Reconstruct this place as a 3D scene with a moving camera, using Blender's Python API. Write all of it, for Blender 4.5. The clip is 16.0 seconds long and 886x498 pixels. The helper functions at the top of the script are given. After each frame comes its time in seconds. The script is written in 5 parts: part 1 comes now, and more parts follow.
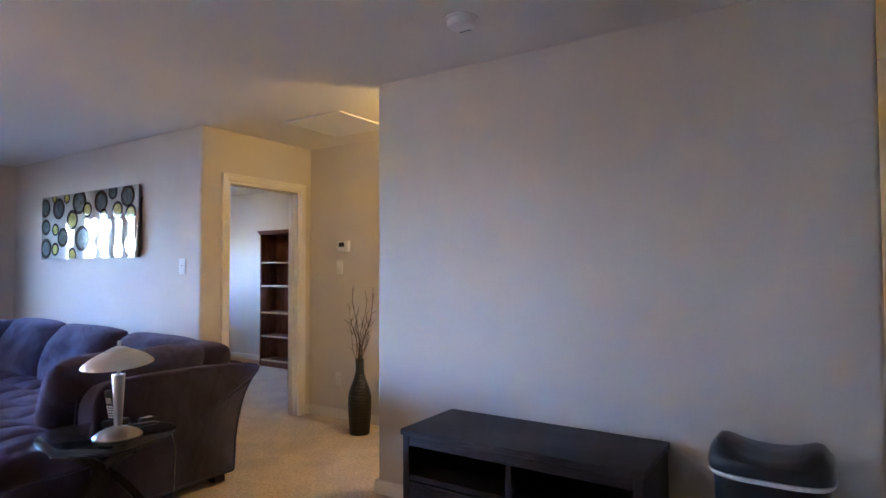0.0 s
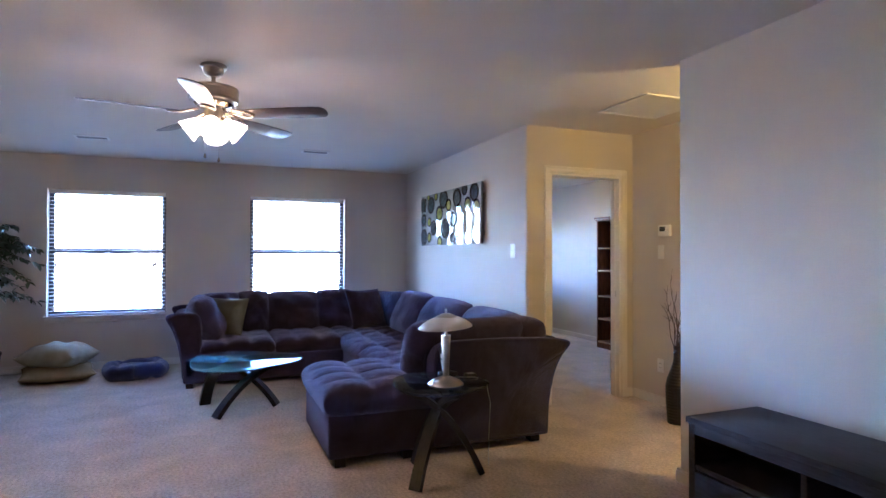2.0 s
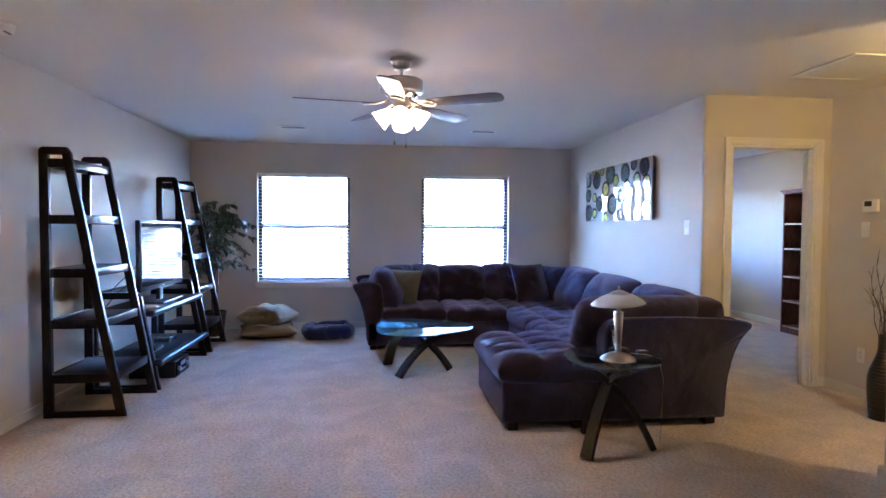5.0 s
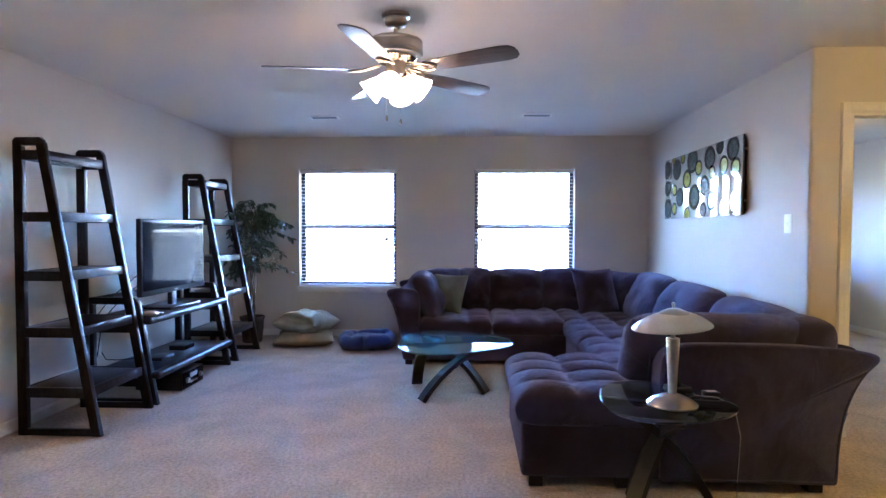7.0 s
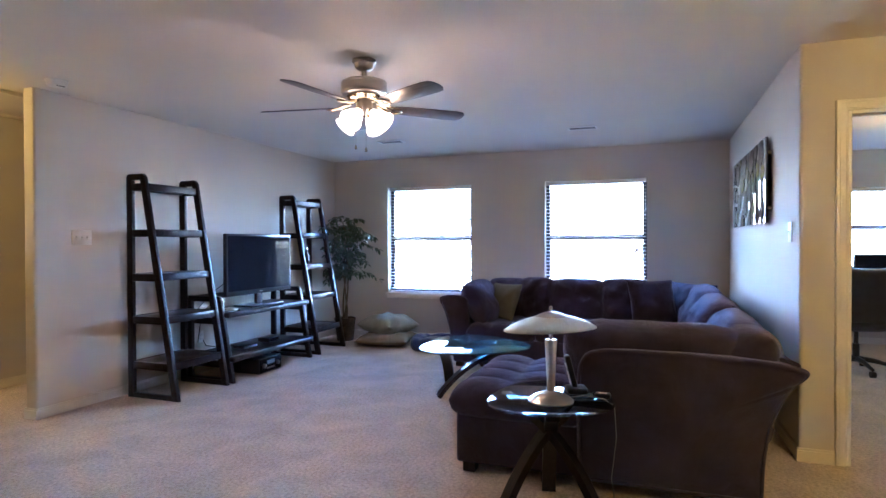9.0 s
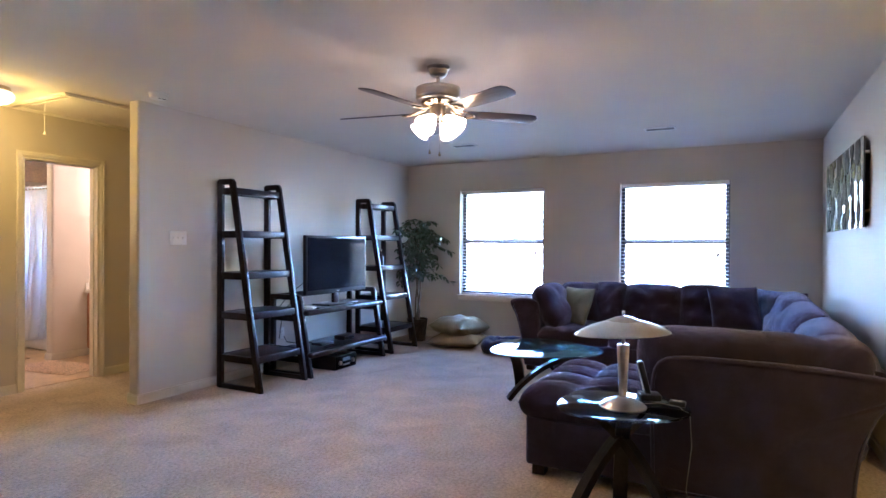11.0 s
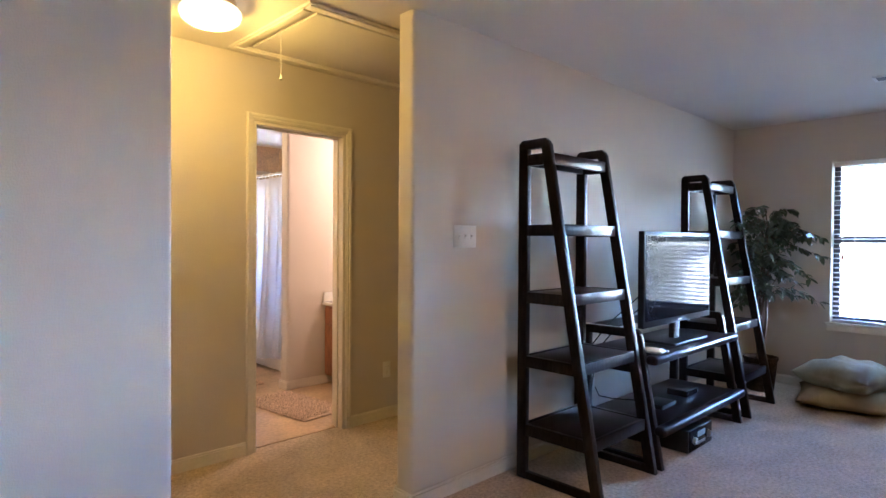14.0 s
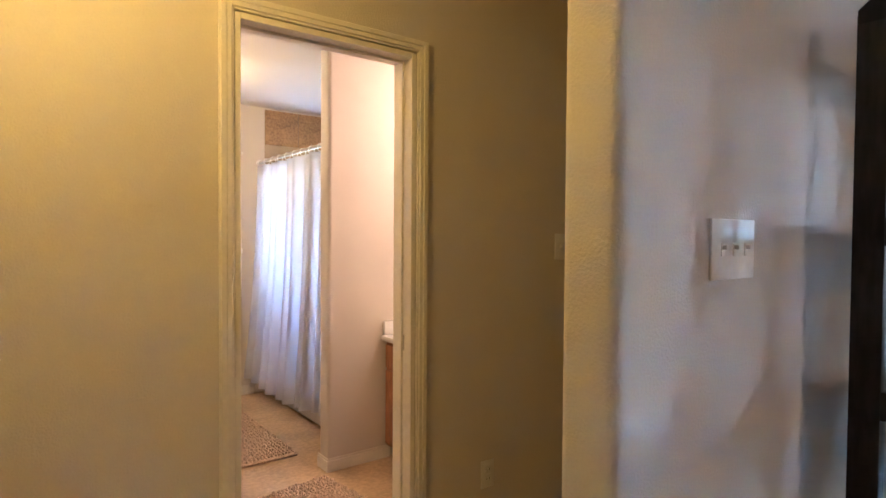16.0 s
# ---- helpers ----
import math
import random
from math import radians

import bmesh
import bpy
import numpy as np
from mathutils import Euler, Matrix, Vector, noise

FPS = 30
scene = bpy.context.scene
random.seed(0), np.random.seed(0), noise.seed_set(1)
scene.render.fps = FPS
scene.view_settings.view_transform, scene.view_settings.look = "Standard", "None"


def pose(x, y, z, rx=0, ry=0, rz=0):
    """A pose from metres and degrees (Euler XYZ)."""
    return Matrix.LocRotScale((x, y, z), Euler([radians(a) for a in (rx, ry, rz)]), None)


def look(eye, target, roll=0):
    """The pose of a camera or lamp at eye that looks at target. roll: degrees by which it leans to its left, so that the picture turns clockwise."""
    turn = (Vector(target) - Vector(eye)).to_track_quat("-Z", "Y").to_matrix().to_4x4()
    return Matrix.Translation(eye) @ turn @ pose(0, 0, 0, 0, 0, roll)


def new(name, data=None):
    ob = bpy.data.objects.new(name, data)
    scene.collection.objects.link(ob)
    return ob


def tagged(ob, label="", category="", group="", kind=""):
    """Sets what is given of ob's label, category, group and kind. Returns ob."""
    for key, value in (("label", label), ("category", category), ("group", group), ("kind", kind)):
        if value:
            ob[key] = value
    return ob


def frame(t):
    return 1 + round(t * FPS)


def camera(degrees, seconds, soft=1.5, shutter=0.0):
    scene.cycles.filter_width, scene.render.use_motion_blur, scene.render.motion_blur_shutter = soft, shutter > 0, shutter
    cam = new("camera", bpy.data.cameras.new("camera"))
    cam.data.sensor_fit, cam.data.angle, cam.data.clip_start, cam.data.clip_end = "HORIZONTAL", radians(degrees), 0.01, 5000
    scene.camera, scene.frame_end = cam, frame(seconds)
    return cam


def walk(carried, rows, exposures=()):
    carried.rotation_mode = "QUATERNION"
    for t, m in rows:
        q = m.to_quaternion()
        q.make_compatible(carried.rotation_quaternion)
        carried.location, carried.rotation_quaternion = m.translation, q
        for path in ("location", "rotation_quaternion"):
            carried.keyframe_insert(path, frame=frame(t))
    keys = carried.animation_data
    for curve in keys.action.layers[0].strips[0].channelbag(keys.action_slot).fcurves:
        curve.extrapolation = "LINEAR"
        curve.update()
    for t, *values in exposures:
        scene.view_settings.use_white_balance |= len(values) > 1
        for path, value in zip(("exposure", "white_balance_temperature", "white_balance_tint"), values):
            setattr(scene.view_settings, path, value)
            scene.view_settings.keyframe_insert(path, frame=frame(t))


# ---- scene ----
cam = camera(75.3, 16.0, soft=1.5)
PATH = [
    (0, (7.225, 2.374, 1.330), (6.140, 4.052, 1.396), -0.2),
    (0.5, (7.343, 2.393, 1.341), (5.958, 3.834, 1.416), -0.1),
    (1, (7.428, 2.452, 1.343), (5.826, 3.647, 1.421), 0.1),
    (1.5, (7.516, 2.541, 1.329), (5.746, 3.468, 1.389), -0.1),
    (2, (7.605, 2.537, 1.308), (5.750, 3.286, 1.330), 0.1),
    (2.5, (7.693, 2.488, 1.296), (5.791, 3.105, 1.294), 0.1),
    (3, (7.758, 2.466, 1.288), (5.816, 2.944, 1.259), 0.2),
    (3.5, (7.798, 2.457, 1.279), (5.836, 2.841, 1.225), 0.3),
    (4, (7.812, 2.436, 1.302), (5.839, 2.757, 1.236), 0.3),
    (4.5, (7.787, 2.396, 1.316), (5.807, 2.677, 1.248), 0.3),
    (5, (7.747, 2.382, 1.330), (5.761, 2.613, 1.259), 0.3),
    (7.3, (6.910, 3.116, 1.296), (4.917, 2.967, 1.227), 0.0),
    (7.5, (6.890, 3.244, 1.307), (4.900, 3.059, 1.233), -0.1),
    (8, (7.011, 3.618, 1.298), (5.040, 3.289, 1.228), -0.2),
    (8.5, (7.126, 3.912, 1.292), (5.198, 3.384, 1.231), -0.2),
    (9, (7.157, 4.251, 1.289), (5.278, 3.565, 1.268), -0.2),
    (11.5, (7.206, 4.273, 1.286), (5.482, 3.258, 1.260), 0.4),
    (12, (7.051, 3.895, 1.313), (5.413, 2.748, 1.277), 0.5),
    (12.5, (6.863, 3.494, 1.332), (5.276, 2.278, 1.293), 0.6),
    (13, (6.580, 3.010, 1.341), (5.057, 1.714, 1.307), 0.4),
    (13.5, (6.337, 2.558, 1.338), (4.887, 1.180, 1.305), 0.4),
    (14, (6.067, 2.106, 1.319), (4.675, 0.671, 1.290), 0.4),
    (14.5, (5.793, 1.677, 1.331), (4.486, 0.163, 1.307), 0.3),
    (15, (5.522, 1.247, 1.357), (4.284, -0.323, 1.330), 0.3),
    (15.5, (5.274, 0.908, 1.370), (4.028, -0.665, 1.325), 0.4),
    (16, (5.001, 0.561, 1.367), (3.796, -1.034, 1.317), 0.4),
]
walk(cam, [(t, look(eye, target, roll)) for t, eye, target, roll in PATH], [(0, 5.90, 4960, 27.5), (2.5, 5.98, 4830, 25.5), (5, 6.10, 4810, 25), (9, 6.18, 4930, 23), (12.5, 6.16, 5150, 23), (16, 5.99, 5450, 21)])

# ---- world and light ----
world = bpy.data.worlds.new("world")
scene.world = world
world.use_nodes = True
wn = world.node_tree.nodes
sky = wn.new("ShaderNodeTexSky")
sky.sky_type, sky.sun_disc, sky.sun_elevation, sky.sun_rotation = "NISHITA", False, radians(40), radians(90)
sky.ozone_density, sky.dust_density = 4.0, 0.4
wn["Background"].inputs["Strength"].default_value = 0.15
world.node_tree.links.new(sky.outputs[0], wn["Background"].inputs["Color"])

sun = new("sun", bpy.data.lights.new("sun", "SUN"))
sun.data.energy, sun.data.angle, sun.data.color = 3.3, radians(0.5), (1.0, 0.95, 0.88)
sun.matrix_world = look((10, 3, 9), (0, 3, 0))


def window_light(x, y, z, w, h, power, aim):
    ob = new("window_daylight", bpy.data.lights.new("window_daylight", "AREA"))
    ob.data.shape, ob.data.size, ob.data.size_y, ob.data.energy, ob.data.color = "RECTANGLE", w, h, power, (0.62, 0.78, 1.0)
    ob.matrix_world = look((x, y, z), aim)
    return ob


def bulb(x, y, z, radius, power, color):
    ob = new("bulb_light", bpy.data.lights.new("bulb_light", "POINT"))
    ob.data.energy, ob.data.shadow_soft_size, ob.data.color = power, radius, color
    ob.location = (x, y, z)
    return ob


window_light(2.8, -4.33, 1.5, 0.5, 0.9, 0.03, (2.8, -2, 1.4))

# ---- materials ----
def material(name, color, rough=0.6, metal=0.0, vary=0.12, scale=3.0, grain=80.0, bump=0.1, stretch=(1, 1, 1), second=None,
             specular=0.5, island=0.0, coat=0.0, sheen=0.0):
    m = bpy.data.materials.new(name)
    m.use_nodes = True
    nt = m.node_tree
    b = nt.nodes["Principled BSDF"]
    b.inputs["Roughness"].default_value, b.inputs["Metallic"].default_value = rough, metal
    b.inputs["Specular IOR Level"].default_value = specular
    b.inputs["Coat Weight"].default_value = coat
    b.inputs["Sheen Weight"].default_value = sheen
    tc = nt.nodes.new("ShaderNodeTexCoord")
    mp = nt.nodes.new("ShaderNodeMapping")
    mp.inputs["Scale"].default_value = stretch
    nt.links.new(tc.outputs["Object"], mp.inputs["Vector"])
    broad, fine = nt.nodes.new("ShaderNodeTexNoise"), nt.nodes.new("ShaderNodeTexNoise")
    broad.inputs["Scale"].default_value, broad.inputs["Detail"].default_value = scale, 4
    fine.inputs["Scale"].default_value, fine.inputs["Detail"].default_value = grain, 3
    for n in (broad, fine):
        nt.links.new(mp.outputs[0], n.inputs["Vector"])
    mixed = nt.nodes.new("ShaderNodeMath")
    mixed.operation = "MULTIPLY_ADD"
    mixed.inputs[1].default_value = 0.5
    half = nt.nodes.new("ShaderNodeMath")
    half.operation = "MULTIPLY"
    half.inputs[1].default_value = 0.5
    nt.links.new(fine.outputs["Fac"], half.inputs[0])
    nt.links.new(broad.outputs["Fac"], mixed.inputs[0])
    nt.links.new(half.outputs[0], mixed.inputs[2])
    ramp = nt.nodes.new("ShaderNodeValToRGB")
    other = second or tuple(c * (1 - 2 * vary) for c in color)
    lift = color if second else tuple(min(1, c * (1 + vary)) for c in color)
    ramp.color_ramp.elements[0].position, ramp.color_ramp.elements[1].position = 0.36, 0.62
    ramp.color_ramp.elements[0].color, ramp.color_ramp.elements[1].color = (*other, 1), (*lift, 1)
    nt.links.new(mixed.outputs[0], ramp.inputs[0])
    out = ramp.outputs[0]
    if island:
        info = nt.nodes.new("ShaderNodeObjectInfo")
        hsv = nt.nodes.new("ShaderNodeHueSaturation")
        rng = nt.nodes.new("ShaderNodeMapRange")
        rng.inputs["To Min"].default_value, rng.inputs["To Max"].default_value = 1 - island, 1 + island
        nt.links.new(info.outputs["Random"], rng.inputs[0])
        nt.links.new(rng.outputs[0], hsv.inputs["Value"])
        nt.links.new(out, hsv.inputs["Color"])
        out = hsv.outputs[0]
    nt.links.new(out, b.inputs["Base Color"])
    if bump:
        bp = nt.nodes.new("ShaderNodeBump")
        bp.inputs["Strength"].default_value, bp.inputs["Distance"].default_value = bump, 0.01
        nt.links.new(fine.outputs["Fac"], bp.inputs["Height"])
        nt.links.new(bp.outputs[0], b.inputs["Normal"])
    return m


def glow(name, color, strength, base=(0.9, 0.88, 0.84)):
    m = material(name, base, 0.3, vary=0.02, bump=0)
    b = m.node_tree.nodes["Principled BSDF"]
    b.inputs["Emission Color"].default_value, b.inputs["Emission Strength"].default_value = (*color, 1), strength
    return m


def glass(name, tint=(0.9, 0.97, 0.97), rough=0.0, ior=1.45):
    m = material(name, tint, rough, vary=0.01, bump=0)
    b = m.node_tree.nodes["Principled BSDF"]
    b.inputs["Transmission Weight"].default_value, b.inputs["IOR"].default_value = 1.0, ior
    return m


WALL = material("wall_paint", (0.62, 0.568, 0.503), 0.75, vary=0.02, scale=1.2, grain=170, bump=0.25)
CEIL = material("ceiling_paint", (0.74, 0.70, 0.65), 0.85, vary=0.02, scale=1.0, grain=120, bump=0.35)
TRIM = material("trim_paint", (0.76, 0.72, 0.65), 0.4, vary=0.03, scale=4, grain=60, bump=0.04)
CARPET = material("carpet", (0.76, 0.64, 0.53), 0.95, vary=0.12, scale=52, grain=170, bump=1.0, second=(0.41, 0.31, 0.235), specular=0.1, sheen=0.15)
kn = CARPET.node_tree
tread, level, worn = kn.nodes.new("ShaderNodeTexNoise"), kn.nodes.new("ShaderNodeMapRange"), kn.nodes.new("ShaderNodeHueSaturation")
tread.inputs["Scale"].default_value, tread.inputs["Detail"].default_value, tread.inputs["Distortion"].default_value = 3.2, 5, 0.8
level.inputs["From Min"].default_value, level.inputs["From Max"].default_value = 0.35, 0.65
level.inputs["To Min"].default_value, level.inputs["To Max"].default_value = 0.86, 1.07
kn.links.new(next(n for n in kn.nodes if n.bl_idname == "ShaderNodeMapping").outputs[0], tread.inputs["Vector"])
kn.links.new(tread.outputs["Fac"], level.inputs[0])
kn.links.new(level.outputs[0], worn.inputs["Value"])
kn.links.new(next(n for n in kn.nodes if n.bl_idname == "ShaderNodeValToRGB").outputs[0], worn.inputs["Color"])
kn.links.new(worn.outputs[0], kn.nodes["Principled BSDF"].inputs["Base Color"])
BLACKWOOD = material("black_stained_wood", (0.020, 0.015, 0.015), 0.30, vary=0.3, scale=5, grain=60, bump=0.06, stretch=(1, 1, 0.2), specular=0.24)
ESPRESSO = material("espresso_laminate", (0.026, 0.019, 0.020), 0.5, specular=0.3, vary=0.3, scale=4, grain=90, bump=0.08, stretch=(0.2, 1, 1))
FABRIC = material("plum_microfibre", (0.036, 0.0275, 0.055), 0.9, vary=0.22, scale=6, grain=420, bump=0.5, specular=0.1, sheen=0.45)
fn = FABRIC.node_tree
folds, crease = fn.nodes.new("ShaderNodeTexNoise"), fn.nodes.new("ShaderNodeBump")
folds.inputs["Scale"].default_value, folds.inputs["Detail"].default_value, folds.inputs["Distortion"].default_value = 7.0, 2, 1.2
crease.inputs["Strength"].default_value, crease.inputs["Distance"].default_value = 0.35, 0.03
fn.links.new(next(n for n in fn.nodes if n.bl_idname == "ShaderNodeMapping").outputs[0], folds.inputs["Vector"])
fn.links.new(folds.outputs["Fac"], crease.inputs["Height"])
fn.links.new(crease.outputs[0], next(n for n in fn.nodes if n.bl_idname == "ShaderNodeBump").inputs["Normal"])
fn.nodes["Principled BSDF"].inputs["Sheen Tint"].default_value = (0.66, 0.66, 1.0, 1)
GREEN = material("sage_fabric", (0.165, 0.16, 0.115), 0.9, vary=0.12, scale=8, grain=300, bump=0.4, specular=0.1, sheen=0.2)
PALESAGE = material("pale_sage_fabric", (0.34, 0.32, 0.23), 0.9, vary=0.14, scale=7, grain=260, bump=0.5, specular=0.1, sheen=0.2)
KHAKI = material("khaki_fabric", (0.26, 0.20, 0.12), 0.9, vary=0.12, scale=8, grain=300, bump=0.4, specular=0.1)
NAVY = material("navy_fabric", (0.018, 0.030, 0.125), 0.85, vary=0.2, scale=9, grain=260, bump=0.4, specular=0.2, sheen=0.3)
NICKEL = material("brushed_nickel", (0.56, 0.52, 0.47), 0.28, 1.0, vary=0.06, scale=8, grain=160, bump=0.03, stretch=(1, 1, 8))
BRASS = material("warm_nickel", (0.66, 0.54, 0.38), 0.16, 1.0, vary=0.05, bump=0)
BLADE = material("dark_blade_veneer", (0.075, 0.062, 0.062), 0.36, vary=0.3, scale=6, grain=90, bump=0.03, stretch=(1, 8, 1), specular=0.7)
CORD = material("grey_cord", (0.32, 0.31, 0.30), 0.5, vary=0.05, bump=0)
PLASTIC = material("white_plastic", (0.78, 0.77, 0.74), 0.35, vary=0.03, bump=0)
BLACKPL = material("black_plastic", (0.012, 0.012, 0.013), 0.28, vary=0.2, scale=6, grain=200, bump=0.03)
SCREEN = material("dark_screen", (0.008, 0.009, 0.012), 0.06, vary=0.1, bump=0, specular=0.036)
FROSTED = material("frosted_glass", (0.93, 0.94, 0.95), 0.4, vary=0.04, scale=5, bump=0)
FROSTED.node_tree.nodes["Principled BSDF"].inputs["Transmission Weight"].default_value = 0.45
SHADE = glow("lit_opal_glass", (1.0, 0.72, 0.42), 0.16)
DOME = glow("lit_dome_glass", (1.0, 0.76, 0.36), 0.035)
CLEARGLASS = glass("clear_edge_glass", (0.62, 0.88, 0.95), 0.0, 1.40)
TABLEGLASS = glass("green_edge_glass", (0.34, 0.72, 0.90), 0.0, 1.28)
TABLEGLASS.node_tree.nodes["Principled BSDF"].inputs["Transmission Weight"].default_value = 0.90
PANE = glass("window_pane", (0.97, 0.99, 1.0), 0.0, 1.05)
BRONZE = material("dark_vinyl_frame", (0.07, 0.075, 0.085), 0.45, vary=0.15, bump=0.02)
SLAT = material("white_blind_slat", (0.82, 0.83, 0.84), 0.4, vary=0.03, scale=6, bump=0.02)
VASE = material("black_ribbed_ceramic", (0.014, 0.011, 0.012), 0.4, vary=0.3, bump=0.05)
TWIG = material("dry_twig", (0.07, 0.045, 0.03), 0.8, vary=0.3, grain=120, bump=0.3)
BARK = material("grey_bark", (0.17, 0.13, 0.09), 0.85, vary=0.3, scale=12, grain=90, bump=0.5)
LEAF = material("ficus_leaf", (0.085, 0.125, 0.072), 0.34, vary=0.25, scale=9, bump=0.05, island=0.3)
POT = material("brown_wicker", (0.055, 0.035, 0.025), 0.7, vary=0.4, scale=14, grain=110, bump=0.6)
SOIL = material("potting_soil", (0.03, 0.022, 0.016), 0.95, vary=0.3, scale=20, bump=0.8)
CHERRY = material("red_brown_wood", (0.18, 0.065, 0.03), 0.45, vary=0.3, scale=5, grain=60, bump=0.05, stretch=(1, 1, 0.15))
OAKRED = material("warm_stained_oak", (0.36, 0.15, 0.065), 0.4, vary=0.25, scale=5, grain=60, bump=0.05, stretch=(1, 1, 0.15))
SHELFEDGE = material("pale_shelf_edge", (0.55, 0.46, 0.36), 0.5, vary=0.1, bump=0.02)
CURTAIN = material("white_shower_cloth", (0.80, 0.80, 0.82), 0.7, vary=0.03, scale=4, grain=250, bump=0.1)
cn = CURTAIN.node_tree
through_cloth, blend = cn.nodes.new("ShaderNodeBsdfTranslucent"), cn.nodes.new("ShaderNodeMixShader")
through_cloth.inputs["Color"].default_value, blend.inputs[0].default_value = (0.80, 0.80, 0.82, 1), 0.45
cn.links.new(cn.nodes["Principled BSDF"].outputs[0], blend.inputs[1])
cn.links.new(through_cloth.outputs[0], blend.inputs[2])
cn.links.new(blend.outputs[0], cn.nodes["Material Output"].inputs["Surface"])
TILE = material("tan_bath_tile", (0.36, 0.22, 0.10), 0.35, vary=0.2, scale=7, grain=60, bump=0.05, island=0.12)
VINYL = material("tan_vinyl_floor", (0.50, 0.36, 0.22), 0.35, vary=0.14, scale=4, grain=40, bump=0.04)
GROUT = material("grout", (0.42, 0.33, 0.22), 0.8, vary=0.1, grain=200, bump=0.2)
RUG = material("tan_loop_rug", (0.70, 0.54, 0.42), 0.95, vary=0.2, scale=40, grain=160, bump=1.0, specular=0.1)
PORCELAIN = material("white_porcelain", (0.82, 0.81, 0.78), 0.15, vary=0.02, bump=0)
BAG = material("white_bin_liner", (0.75, 0.76, 0.80), 0.4, vary=0.08, scale=20, bump=0.2)
LEATHER = material("black_leather", (0.018, 0.016, 0.017), 0.42, vary=0.25, scale=12, grain=140, bump=0.3)
GRASS = material("dry_lawn", (0.20, 0.19, 0.11), 0.95, vary=0.3, scale=0.8, grain=30, bump=0.6)
SIDING = material("pale_siding", (0.55, 0.56, 0.55), 0.7, vary=0.08, scale=2, bump=0.05)
VENTGREY = material("grey_vent_louvre", (0.22, 0.22, 0.23), 0.6, vary=0.1, bump=0)
VENTBACK = material("duct_shade", (0.10, 0.10, 0.11), 0.8, vary=0.2, bump=0)
HOUSEPANE = material("pale_house_pane", (0.42, 0.45, 0.48), 0.2, vary=0.1, bump=0)
ROOF = material("grey_shingle", (0.16, 0.16, 0.17), 0.9, vary=0.25, scale=3, grain=40, bump=0.4)


# ---- mesh helpers ----
def box(bm, x0, x1, y0, y1, z0, z1, bevel=0.0, seg=2):
    m = Matrix.Translation(((x0 + x1) / 2, (y0 + y1) / 2, (z0 + z1) / 2)) @ Matrix.Diagonal((abs(x1 - x0), abs(y1 - y0), abs(z1 - z0), 1))
    made = bmesh.ops.create_cube(bm, size=1, matrix=m)["verts"]
    if bevel:
        edges = list({e for v in made for e in v.link_edges})
        bmesh.ops.bevel(bm, geom=edges, offset=bevel, segments=seg, affect="EDGES", profile=0.5)
    return bm


def B(*a, **k):
    return box(bmesh.new(), *a, **k)


def lathe(profile, n=32, bm=None, at=(0, 0, 0)):
    """Turn (radius, height) pairs about z."""
    bm = bm or bmesh.new()
    rings = []
    for r, z in profile:
        if r < 1e-5:
            rings.append([bm.verts.new((at[0], at[1], at[2] + z))])
        else:
            rings.append([bm.verts.new((at[0] + r * math.cos(2 * math.pi * i / n), at[1] + r * math.sin(2 * math.pi * i / n), at[2] + z)) for i in range(n)])
    for a, b in zip(rings, rings[1:]):
        for i in range(n):
            j = (i + 1) % n
            if len(a) == 1 and len(b) > 1:
                bm.faces.new((a[0], b[i], b[j]))
            elif len(b) == 1 and len(a) > 1:
                bm.faces.new((a[i], b[0], a[j]))
            elif len(a) > 1:
                bm.faces.new((a[i], b[i], b[j], a[j]))
    bmesh.ops.recalc_face_normals(bm, faces=bm.faces)
    return bm


def tube(points, radii, n=8, bm=None):
    """A round bar along points, with a radius at each."""
    bm = bm or bmesh.new()
    pts = [Vector(p) for p in points]
    rings, side = [], None
    for i, p in enumerate(pts):
        d = (pts[min(i + 1, len(pts) - 1)] - pts[max(i - 1, 0)]).normalized()
        if side is None:
            side = d.orthogonal().normalized()
        side = (side - d * side.dot(d)).normalized()
        up = d.cross(side)
        r = radii[i] if isinstance(radii, (list, tuple)) else radii
        rings.append([bm.verts.new(p + side * r * math.cos(2 * math.pi * k / n) + up * r * math.sin(2 * math.pi * k / n)) for k in range(n)])
    for a, b in zip(rings, rings[1:]):
        for k in range(n):
            bm.faces.new((a[k], a[(k + 1) % n], b[(k + 1) % n], b[k]))
    bm.faces.new(rings[0][::-1]), bm.faces.new(rings[-1])
    bmesh.ops.recalc_face_normals(bm, faces=bm.faces)
    return bm


def prism(outline, a, b, axis="x", bevel=0.0, bm=None, seg=3):
    """Extrude a flat outline between a and b along an axis. Outline pairs are the other two axes in order."""
    bm = bm or bmesh.new()
    put = {"x": lambda p, q: (q, p[0], p[1]), "y": lambda p, q: (p[0], q, p[1]), "z": lambda p, q: (p[0], p[1], q)}[axis]
    lo, hi = [bm.verts.new(put(p, a)) for p in outline], [bm.verts.new(put(p, b)) for p in outline]
    n = len(outline)
    caps = [bm.faces.new(lo), bm.faces.new(hi[::-1])]
    for i in range(n):
        bm.faces.new((lo[i], hi[i], hi[(i + 1) % n], lo[(i + 1) % n]))
    bmesh.ops.recalc_face_normals(bm, faces=bm.faces)
    if bevel:
        edges = list({e for f in caps for e in f.edges})
        bmesh.ops.bevel(bm, geom=edges, offset=bevel, segments=seg, affect="EDGES", profile=0.5)
    return bm


